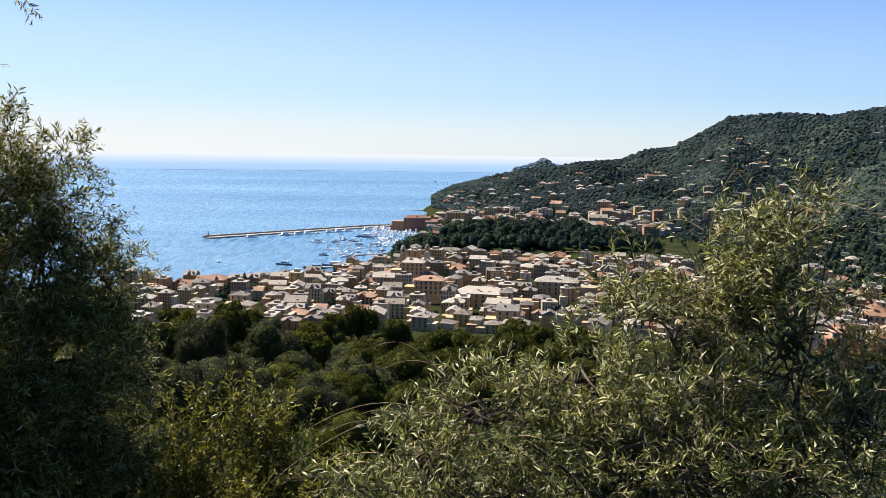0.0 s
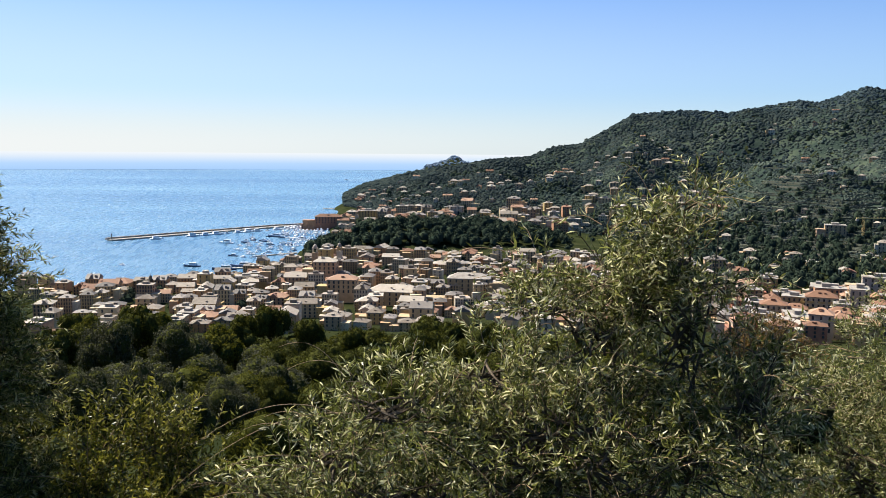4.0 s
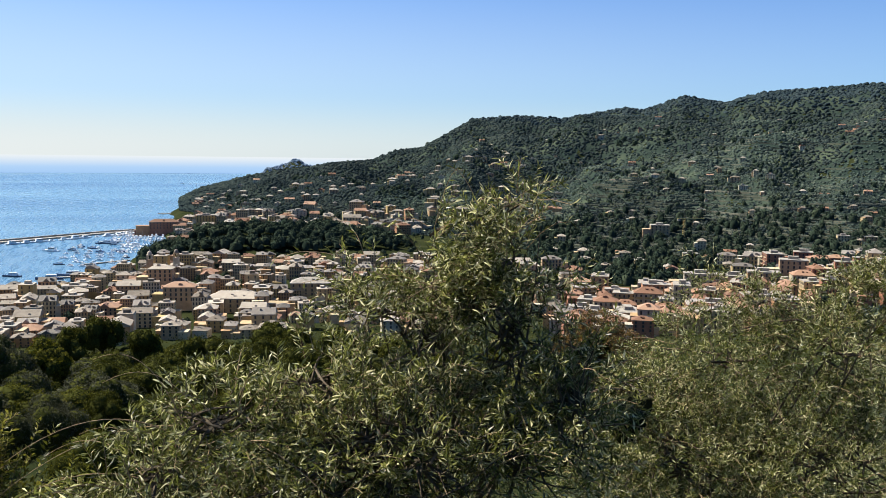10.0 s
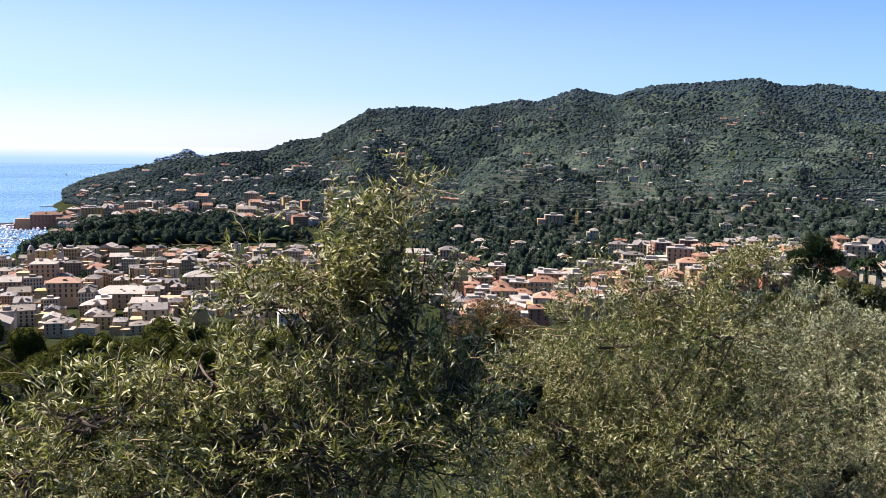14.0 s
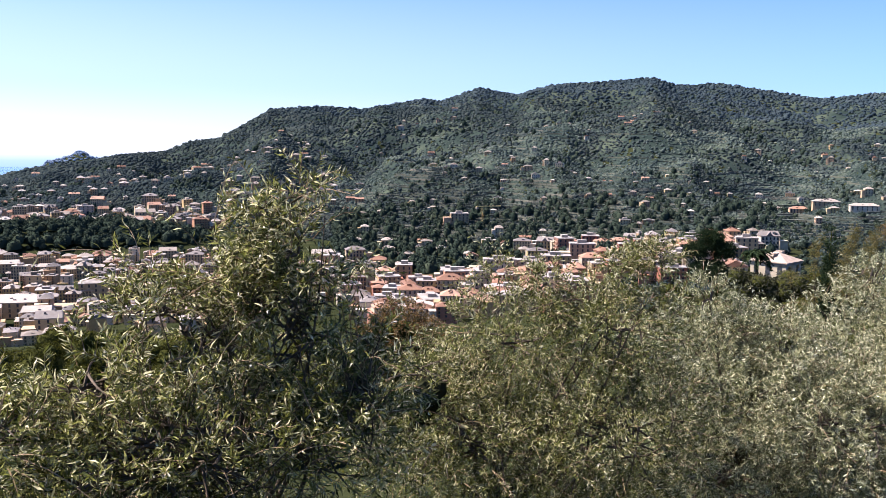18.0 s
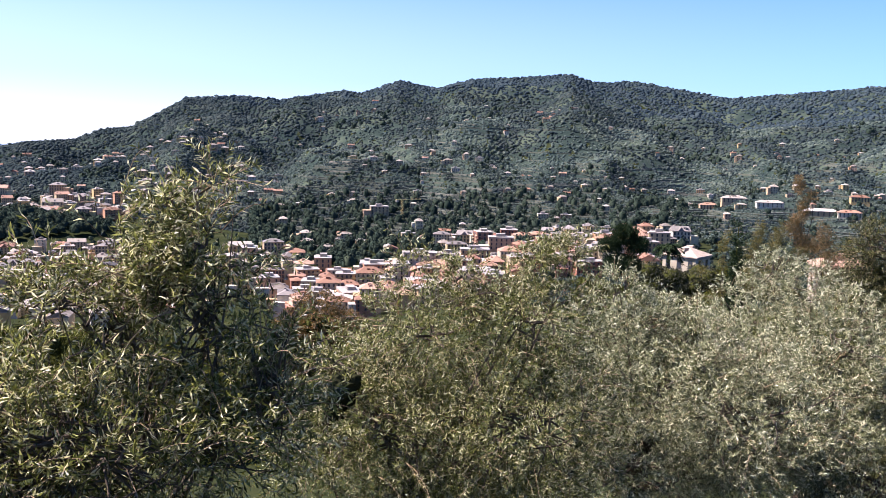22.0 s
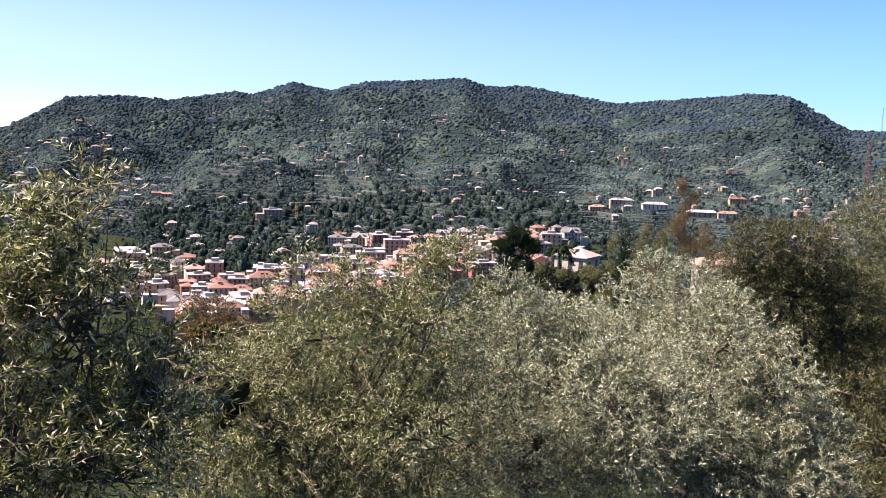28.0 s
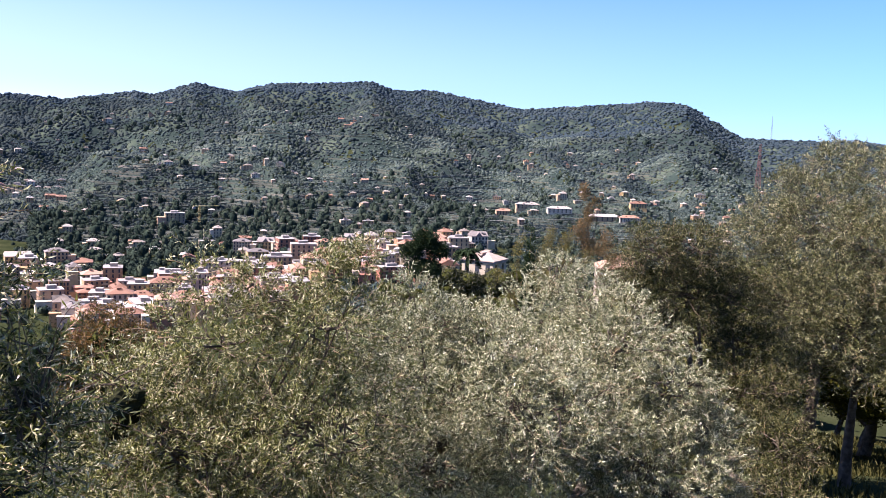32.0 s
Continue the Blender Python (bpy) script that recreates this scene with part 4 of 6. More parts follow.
# two old olives behind it, the nearer one low with shade in its leaf colour, the other tall
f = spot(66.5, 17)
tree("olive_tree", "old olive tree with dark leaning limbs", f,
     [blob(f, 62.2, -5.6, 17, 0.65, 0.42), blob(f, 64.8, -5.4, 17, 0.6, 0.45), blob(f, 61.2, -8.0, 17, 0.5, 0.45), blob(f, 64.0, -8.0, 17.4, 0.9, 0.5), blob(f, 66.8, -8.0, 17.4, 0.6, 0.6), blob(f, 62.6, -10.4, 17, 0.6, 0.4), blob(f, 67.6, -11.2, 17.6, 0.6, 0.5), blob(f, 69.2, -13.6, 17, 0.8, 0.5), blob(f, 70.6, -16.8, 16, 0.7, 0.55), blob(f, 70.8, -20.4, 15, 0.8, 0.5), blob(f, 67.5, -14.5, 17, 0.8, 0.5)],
     8600, seed(17), mat=M_OLIVE_SHADE, leaf=0.075, per=18, shoot=0.34, trunk_r=0.20, group="olive trees", limbs=20)
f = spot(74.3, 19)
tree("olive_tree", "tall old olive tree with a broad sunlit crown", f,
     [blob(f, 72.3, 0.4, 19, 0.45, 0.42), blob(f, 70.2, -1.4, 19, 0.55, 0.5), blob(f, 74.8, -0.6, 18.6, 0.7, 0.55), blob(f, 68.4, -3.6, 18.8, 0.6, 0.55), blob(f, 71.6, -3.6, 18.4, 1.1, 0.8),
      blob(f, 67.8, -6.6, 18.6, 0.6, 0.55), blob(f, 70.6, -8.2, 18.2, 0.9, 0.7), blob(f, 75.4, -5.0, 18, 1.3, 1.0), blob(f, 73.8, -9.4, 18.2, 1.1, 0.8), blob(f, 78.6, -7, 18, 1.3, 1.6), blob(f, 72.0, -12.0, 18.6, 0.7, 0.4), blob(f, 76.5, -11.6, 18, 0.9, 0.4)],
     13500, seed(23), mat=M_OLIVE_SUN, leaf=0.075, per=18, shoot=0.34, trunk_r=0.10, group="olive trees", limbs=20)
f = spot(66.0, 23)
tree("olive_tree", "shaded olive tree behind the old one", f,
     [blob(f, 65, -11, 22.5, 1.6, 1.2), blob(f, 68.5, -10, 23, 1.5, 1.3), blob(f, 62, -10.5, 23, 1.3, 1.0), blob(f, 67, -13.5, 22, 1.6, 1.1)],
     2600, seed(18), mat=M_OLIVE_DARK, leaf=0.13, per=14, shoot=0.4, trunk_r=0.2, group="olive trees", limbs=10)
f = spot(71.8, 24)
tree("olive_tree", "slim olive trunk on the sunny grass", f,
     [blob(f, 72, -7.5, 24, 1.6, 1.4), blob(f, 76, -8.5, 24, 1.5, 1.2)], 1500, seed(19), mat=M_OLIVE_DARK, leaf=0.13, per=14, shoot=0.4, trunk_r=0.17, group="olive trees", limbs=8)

# mid-distance grove: a few kinds, each set down many times
ORIGIN = np.zeros(3)
kinds = {}


def grove_tree(name, label, category, group, mat, g, count, size):
    """A round-headed tree of the slope: lobed crown of small sprays over a dense heart, on a forked trunk."""
    root = thing(name, label, category, group)
    n = 11
    a, up = g.uniform(0, 6.28, n), g.uniform(-0.3, 1.0, n)
    rad = g.uniform(0.7, 1.25, n)
    cen = np.stack([np.cos(a) * 1.55 * np.sqrt(1 - up.clip(0, 1) * 0.75), np.sin(a) * 1.55 * np.sqrt(1 - up.clip(0, 1) * 0.75), 2.9 + 1.25 * up], -1)
    cen, rad = np.vstack([cen, [(0, 0, 3.0)]]), np.append(rad, 1.6)
    k = g.choice(n + 1, count, p=rad ** 2 / (rad ** 2).sum())
    d = unit(g.normal(0, 1, (count, 3)) + (0, 0, 0.15))
    at = cen[k] + d * rad[k][:, None] * g.uniform(0.74, 1.0, (count, 1)) ** 0.6 * (1 + 0.14 * np.sin(d[:, :1] * 7 + k[:, None]) * np.sin(d[:, 1:2] * 8) + 0.10 * np.sin(d[:, 2:] * 11 + k[:, None])) * (1, 1, 0.85)
    ln = size * g.uniform(0.6, 1.5, (count, 1))
    crown = part("crown", mesh_np("crown", *sprays(at, d, g, ln, ln * 0.6, 0.8), mat), root)
    tagged(crown, kind="stuff")
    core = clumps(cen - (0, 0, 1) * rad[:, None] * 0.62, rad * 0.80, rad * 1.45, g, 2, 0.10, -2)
    tagged(part("inner_crown", mesh_np("inner_crown", *core, M_INNER, True), root, "dense inner foliage with shade in its colour"), kind="stuff")
    q = np.linspace(0, 1, 6)
    lines = [np.stack([0.12 * np.sin(q * 4), 0.1 * np.cos(q * 3), -0.3 + 1.9 * q], -1)]
    lines += [np.array([0.0, 0.05, 1.5]) + (c - (0, 0, 1.5)) * q[:, None] for c in cen[:5]]
    radii = [0.2 - 0.07 * q] + [0.1 - 0.07 * q] * 5
    part("trunk", mesh_np("trunk", *tubes(np.array(lines), np.array(radii), 6), M_BARK, True), root)
    return root


for tier, (count, size) in enumerate(((22000, 0.085), (12000, 0.13), (5200, 0.21))):
    for k, (mat, lb, cat) in enumerate(((M_GROVE, "grey olive tree on the terraced slope", "olive tree"), (M_GROVE, "rounded grey-green olive tree on the slope", "olive tree"),
                                        (M_BRIGHT, "yellow-green tree with a loose crown", "tree"), (M_OAK, "dark green broad-leaved tree on the slope", "tree"),
                                        (M_OAK, "wide green oak with a lumpy crown", "tree"))):
        kinds[tier, k] = grove_tree("broadleaf_tree" if k > 1 else "olive_tree", lb, cat, "olive grove" if k < 2 else "slope trees", mat, seed(30 + k), count, size)
g = seed(50)
placed = []


def set_tree(k, az, r, s, squash=1.0):
    x, y = polar(az, r)
    placed.append((x, y, 2.4 * s))
    m = Matrix.Translation((x, y, gz(x, y) - 0.15)) @ Matrix.Rotation(g.uniform(0, 6.28), 4, "Z") @ Matrix.Diagonal((s, s, s * squash * g.uniform(0.9, 1.15), 1))
    return copy_thing(kinds[0 if r < 48 else 1 if r < 150 else 2, k], m)


def lid(az, r, s):
    """The largest size up to s at which a tree on the slope stays under the sight line to the town's edge."""
    x, y = polar(az, r)
    return min(s, (EYE_Z - r * math.tan(radians(12.1)) - gz(x, y)) / 4.6)


def set_crown(k, az, el, wide):
    """A tree whose crown is seen from the terrace at the height el (degrees) and about wide degrees broad."""
    for r in np.geomspace(14, 520, 300):
        s = radians(wide) * r / 5.0
        x, y = polar(az, r)
        if gz(x, y) + 4.3 * s >= EYE_Z + r * math.tan(radians(el)) and s > 0.5:
            break
    return set_tree(k, az, r, min(s, 3.0), 1.3)


for row in ((3, -14.0, -11.1, 3.7), (0, -15.7, -13.1, 4.1), (3, -18.4, -12.1, 3.5), (4, -17.6, -10.7, 2.8), (1, -11.2, -12.5, 4.1), (2, -8.6, -12.5, 3.2),
        (0, -10.1, -14.4, 4.1), (3, -5.5, -11.2, 2.8), (4, -7.2, -12.1, 2.4), (4, -3.1, -12.3, 2.6), (3, -5.3, -14.0, 4.3), (4, -2.3, -14.2, 3.4),
        (4, -0.4, -12.8, 3.0), (3, -1.9, -16.1, 4.5), (4, -5.1, -16.0, 3.2), (4, 1.6, -12.8, 3.0), (4, 4.9, -13.6, 3.4), (3, 4.8, -11.5, 2.6),
        (3, 6.6, -12.1, 2.2), (4, 3.0, -14.2, 4.1), (0, -13.7, -15.7, 4.5), (1, -11.2, -17.2, 4.5), (0, -8.3, -16.3, 4.5), (2, -6.5, -18.6, 5.6),
        (1, -17.1, -15.3, 4.5), (0, -19.7, -13.4, 4.1), (0, -3.4, -19.8, 4.8), (4, -0.0, -17.7, 4.8), (3, -21.3, -11.9, 3.4), (2, -12.6, -10.9, 2.2),
        (2, -16.7, -11.8, 2.6), (3, 3.4, -15.8, 4.5), (4, 6.8, -14.3, 4.1), (3, 9.4, -12.4, 3.0)):
    set_crown(*row)
# garden trees about the villa in the trees
for i in range(46):
    az, r = g.uniform(43.5, 54.5), g.uniform(170, 228)
    set_tree(int(g.choice([0, 1, 2, 4])), az, r, g.uniform(0.8, 1.2))
for az in (47.6, 48.3, 49.0, 51.6, 52.2):
    set_tree(int(g.choice([0, 1, 4])), az, 219, g.uniform(2.1, 2.4))
for az in (49.8, 50.6):
    set_tree(int(g.choice([0, 1])), az, 219, g.uniform(1.8, 2.0))
for i in range(24):
    az, r = g.uniform(42, 55), g.uniform(262, 420)
    set_tree(int(g.choice([1, 3, 4])), az, r, g.uniform(1.2, 1.9))
tries = 0
while len(placed) < 270 and tries < 9000:
    tries += 1
    az, r = g.uniform(-21, 15), g.uniform(230, 500)
    x, y = polar(az, r)
    if sea_side(np.array([x]), np.array([y]))[0] < -30 and all((x - a) ** 2 + (y - b) ** 2 > 60 for a, b, c in placed):
        s = lid(az, r, g.uniform(1.5, 2.4))
        if s > 0.7:
            set_tree(int(g.choice([3, 4, 4, 1, 2])), az, r, s, 0.85)
tries = 0
while len(placed) < 520 and tries < 14000:
    tries += 1
    az, r = g.uniform(-26, 88), 18 * (535 / 18) ** (g.uniform(0, 1) ** 0.75)
    if az <= 14 and r < 55 or 14 < az < 62 and r < 40 or az > 54 and r > 170 or 31 < az < 46 and r < 420 or az >= 62 and not 26 < r < 120 or 43 < az < 54 and not 120 < r < 228:
        continue
    x, y = polar(az, r)
    grow = min(2.0, 1.0 + r / 210) if not 43 < az < 54 else 0.95
    grow = lid(az, r, grow * 1.1) / 1.1 if az < 40 else grow
    if grow > 0.5 and all((x - a) ** 2 + (y - b) ** 2 > (1.5 * grow + 0.7 * c) ** 2 for a, b, c in placed):
        set_tree(int(g.choice([0, 0, 1, 1, 2, 4] if r < 110 else [0, 1, 2, 3, 4, 3, 4])), az, r, g.uniform(0.7, 1.1) * grow, 0.85)
for i, k in enumerate(kinds.values()):
    x, y = polar(-40, 40 + 9 * i)
    k.matrix_basis = Matrix.Translation((x, y, gz(x, y)))
# scrub and undergrowth between the trees
n = 2600
az, r = rng.uniform(-28, 60, n), 12 * (545 / 12) ** (rng.uniform(0, 1, n) ** 0.7)
ok = ~((az > 14) & (r < 30))
az, r = az[ok], r[ok]
x, y = r * np.sin(np.radians(az)), r * np.cos(np.radians(az))
size = 0.6 + r * 0.010
per = 34
cen = np.stack([x, y, ground_z(x, y) + 0.4 * size], -1)
d = unit(rng.normal(0, 1, (len(x), per, 3)))
at = cen[:, None] + d * (size[:, None, None] * rng.uniform(0.4, 1.0, (len(x), per, 1))) * (1.5, 1.5, 1.0)
ll = np.repeat(0.10 + r * 0.0022, per)[:, None]
v, f = leaves(at.reshape(-1, 3), (d + rng.normal(0, 0.6, d.shape)).reshape(-1, 3), rng, ll, ll * 0.55)
tagged(new("scrub", mesh_np("scrub", v, f, M_OAK)), "dense green scrub between the trees", "scrub", kind="stuff")


# ---- houses ----
def house_kind(name, w, d, floors, roof, wall_mat, roof_mat, g, label, cols=4, side_cols=2, group="town houses", category="house", floor_h=3.2, fine=True, cross=False, balconies=False):
    """A plastered house: local y- is its front. roof: hip, gable or flat."""
    root = thing(name, label, category, group)
    h = floors * floor_h + 0.6
    bm = bmesh.new()
    add_box(bm, -w / 2, -d / 2, -6, w / 2, d / 2, h)
    part("wall", mesh_bm("wall", bm, wall_mat), root)
    bm = bmesh.new()
    o = 0.5
    if roof == "flat":
        add_box(bm, -w / 2 - 0.2, -d / 2 - 0.2, h + 0.004, w / 2 + 0.2, d / 2 + 0.2, h + 0.35)
        add_box(bm, -w / 5, -d / 6, h + 0.36, w / 6, d / 4, h + 2.6)
    else:
        rise = min(w, d) * 0.25
        b = [bm.verts.new(c) for c in ((-w / 2 - o, -d / 2 - o, h), (w / 2 + o, -d / 2 - o, h), (w / 2 + o, d / 2 + o, h), (-w / 2 - o, d / 2 + o, h))]
        lo = [bm.verts.new((v.co.x, v.co.y, h - 0.25)) for v in b]
        run = w / 2 - (d / 2 if roof == "hip" else 0)
        run = max(run, 0.6)
        r1, r2 = bm.verts.new((-run, 0, h + rise)), bm.verts.new((run, 0, h + rise))
        for q in ((b[0], b[1], r2, r1), (b[2], b[3], r1, r2), (b[1], b[2], r2), (b[3], b[0], r1), (lo[3], lo[2], lo[1], lo[0])):
            bm.faces.new(q)
        for i in range(4):
            bm.faces.new((lo[i], lo[(i + 1) % 4], b[(i + 1) % 4], b[i]))
        # dormers, skylights and small roof terraces
        for _ in range(int(g.integers(2, 5))):
            px, py, a = g.uniform(-run * 0.8, run * 0.8), g.choice([-1, -1, 1]) * g.uniform(0.12, 0.36) * d, g.uniform(0.5, 1.2)
            zc = h + rise * (1 - abs(py) / (d / 2 + o))
            add_box(bm, px - a, py - a * 0.8, zc - 0.7, px + a, py + a * 0.8, zc + g.uniform(0.3, 1.1))
        # a cross gable over part of the front
        if cross:
            cx0, hw = g.uniform(-0.15, 0.15) * w, w * g.uniform(0.16, 0.24)
            zt = h + rise * 0.92
            a, b2, c2 = bm.verts.new((cx0 - hw, -d / 2 - o - 0.15, h)), bm.verts.new((cx0 + hw, -d / 2 - o - 0.15, h)), bm.verts.new((cx0, -d / 2 - o - 0.15, zt))
            e2, f2, g2 = bm.verts.new((cx0 - hw, 0, h)), bm.verts.new((cx0 + hw, 0, h)), bm.verts.new((cx0, 0, zt))
            for q in ((a, b2, c2), (b2, f2, g2, c2), (a, c2, g2, e2), (f2, e2, g2), (a, e2, f2, b2)):
                bm.faces.new(q)
    roof_top = part("roof", mesh_bm("roof", bm, roof_mat), root)
    # cornice round the walls
    bm = bmesh.new()
    add_box(bm, -w / 2 - 0.28, -d / 2 - 0.28, h - 0.75, w / 2 + 0.28, d / 2 + 0.28, h - 0.35)
    if fine:
        part("cornice", mesh_bm("cornice", bm, M_STONE), root, "pale moulded cornice")
    if balconies:
        bm = bmesh.new()
        for fl in range(1, floors):
            for bx in np.linspace(-0.32, 0.32, 3 if w > 18 else 2) * w:
                add_box(bm, bx - w * 0.11, -d / 2 - 1.3, fl * floor_h + 0.5, bx + w * 0.11, -d / 2 + 0.05, fl * floor_h + 0.7)
                add_box(bm, bx - w * 0.11, -d / 2 - 1.3, fl * floor_h + 0.704, bx + w * 0.11, -d / 2 - 1.22, fl * floor_h + 1.6)
        part("balcony_front", mesh_bm("balcony_front", bm, M_WALL), root, "stacked pale balconies")
    if roof != "flat" and floors > 2 and fine:
        part("chimney", box_mesh("chimney", M_STONE, w * 0.2, -0.4, h, w * 0.2 + 0.8, 0.4, h + min(w, d) * 0.24 + 0.9), roof_top)
    win = bmesh.new()
    add_box(win, -0.6, -0.06, -1.0, 0.6, 0.05, 1.0)
    add_box(win, -0.75, -0.22, -1.12, 0.75, 0.05, -1.004)
    win = mesh_bm("window", win, M_GLASS)
    # a lower wing with its own roof, and a roof terrace wall, so that no two outlines are alike
    if floors > 2:
        wa, wb, wh = w * g.uniform(0.3, 0.5), d * g.uniform(0.35, 0.6), h * g.uniform(0.5, 0.8)
        sx = g.choice([-1, 1])
        bm = bmesh.new()
        add_box(bm, sx * (w / 2 - 0.4 * (sx > 0)) - (wa if sx < 0 else 0), -d / 2 - wb * 0.35, -6, sx * (w / 2 - 0.4 * (sx > 0)) + (wa if sx > 0 else 0.4), d * 0.15, wh)
        add_box(bm, sx * (w / 2 - 0.4 * (sx > 0)) - (wa if sx < 0 else 0) - 0.3, -d / 2 - wb * 0.35 - 0.3, wh + 0.004, sx * (w / 2 - 0.4 * (sx > 0)) + (wa if sx > 0 else 0.4) + 0.3, d * 0.15 + 0.3, wh + 0.5)
        part("wing", mesh_bm("wing", bm, wall_mat), root)
    spots = []
    for fl in range(max(0, floors - (3 if fine else 6)), floors):
        z = fl * floor_h + 1.9
        for side, n, span in ((0, cols, w), (1, side_cols, d)):
            for i in range(n):
                a = (i + 0.5) / n * span - span / 2
                spots.append(Matrix.Translation((a, -d / 2 - 0.02, z)) if side == 0 else Matrix.Translation((w / 2 + 0.02, a, z)) @ Matrix.Rotation(radians(90), 4, "Z"))
    if fine:
        for m in spots:
            part("window", win, root, m=m)
    else:
        bm = bmesh.new()
        for m in spots:
            bm.from_mesh(win)
            bmesh.ops.transform(bm, matrix=m, verts=bm.verts[-16:])
        tagged(part("glazing", mesh_bm("glazing", bm, M_GLASS), root), kind="stuff")
    return root


g = seed(70)
TOWN, FAR = [], {}
for nm, w, d, fl, rf, rm, lb, c, sc in (
        ("house", 16, 15, 3, "hip", M_ROOF, "plastered town house with a slate roof", 3, 0),
        ("town_house", 22, 15, 4, "gable", M_ROOF, "long plastered town house with a slate gable roof", 4, 0),
        ("town_house", 14, 14, 4, "hip", M_ROOF, "tall old town house with a grey hip roof", 3, 1),
        ("house", 18, 16, 3, "hip", M_TILE, "plastered house with a clay-tiled hip roof", 3, 1),
        ("town_house", 20, 15, 3, "gable", M_TILE, "town house with a long clay-tiled roof", 4, 1),
        ("apartment_house", 18, 16, 4, "flat", M_STONE, "flat-roofed plastered apartment house", 3, 1),
        ("house", 13, 13, 3, "hip", M_ROOF, "small plastered house with a pale slate roof", 3, 0),
        ("town_house", 17, 12, 5, "hip", M_DARKROOF, "tall plastered house with a dark slate roof", 4, 0),
        ("house", 15, 14, 4, "gable", M_DARKROOF, "old town house with a dark weathered roof", 3, 0),
        ("apartment_house", 15, 13, 5, "flat", M_ROOF, "plastered apartment house with a roof terrace", 4, 0)):
    TOWN.append(house_kind(nm, w, d, fl, rf, M_WALL, rm, g, lb, c, sc, cross=w in (16, 22, 17, 20)))
    FAR[TOWN[-1]] = house_kind(nm, w * 0.95, d, fl, rf, M_WALL, rm, g, lb, c + 2, sc + 2, fine=False, cross=w in (14, 18, 15))
BLOCK = []
for w, d, fl, rf, wm, rm, lb, c, sc in (
        (16, 13, 5, "flat", M_WALL_RED, M_STONE, "flat-roofed modern apartment block with a pale terrace", 3, 1),
        (20, 13, 4, "hip", M_WALL_RED, M_TILE, "brightly plastered apartment house with an orange tile roof", 4, 1),
        (14, 12, 5, "hip", M_WALL_RED, M_TILE, "tall brick-red apartment house with a tiled roof", 3, 1),
        (24, 13, 4, "flat", M_WALL_RED, M_STONE, "long white apartment block with a flat roof", 4, 1)):
    BLOCK.append(house_kind("apartment_block", w, d, fl, rf, wm, rm, g, lb, c, sc, "valley blocks", "apartment block"))
    FAR[BLOCK[-1]] = house_kind("apartment_block", w, d, fl, rf, wm, rm, g, lb, c + 2, sc + 2, "valley blocks", "apartment block", fine=False, balconies=True)
VILLA = []
for nm, w, d, fl, rf, rm, lb, c, sc in (
        ("villa", 12, 9, 2, "hip", M_ROOF, "small villa with a pale roof on the wooded slope", 2, 0),
        ("farmhouse", 14, 9, 2, "gable", M_TILE, "farmhouse with a clay-tiled roof on the terraced slope", 2, 0),
        ("cottage", 9, 8, 2, "hip", M_ROOF, "cream cottage with a pale roof among olives", 2, 0),
        ("villa", 13, 10, 3, "hip", M_ROOF, "tall pale villa with a grey hip roof", 2, 0),
        ("bungalow", 15, 9, 2, "flat", M_STONE, "low white bungalow with a flat terrace roof", 3, 0)):
    VILLA.append(house_kind(nm, w, d, fl, rf, M_WALL, rm, g, lb, c + 1, sc + 2, "hillside houses", nm, fine=False))

taken = []


def set_house(kind, x, y, turn, s=1.0, up=0.0):
    taken.append((x, y))
    m = Matrix.Translation((x, y, gz(x, y) + up)) @ Matrix.Rotation(radians(turn), 4, "Z") @ Matrix.Diagonal((s * g.uniform(0.8, 1.25), s * g.uniform(0.85, 1.15), s * g.uniform(0.8, 1.2), 1))
    if math.hypot(x, y) > 540 and kind in FAR:
        kind = FAR[kind]
    return copy_thing(kind, m)


def fill(kinds, number, az0, az1, r0, r1, gap, turn, wob, s0=0.85, s1=1.15, keep=None):
    made, tries = 0, 0
    while made < number and tries < number * 60:
        tries += 1
        az, r = g.uniform(az0, az1), math.sqrt(g.uniform(r0 * r0, r1 * r1))
        x, y = polar(az, r)
        if sea_side(np.array([x]), np.array([y]))[0] > -14 or (keep and not keep(x, y, az, r)):
            continue
        if any((x - a) ** 2 + (y - b) ** 2 < gap * gap for a, b in taken):
            continue
        set_house(kinds[int(g.integers(len(kinds)))], x, y, turn + g.choice([0, -90, 0, -90, 0]) * (wob > 0) + g.normal(0, 6) - az * 0.5, g.uniform(s0, s1))
        made += 1


def not_knoll(x, y, az, r):
    return ((x - 108) / 150) ** 2 + ((y - 1000) / 85) ** 2 > 1


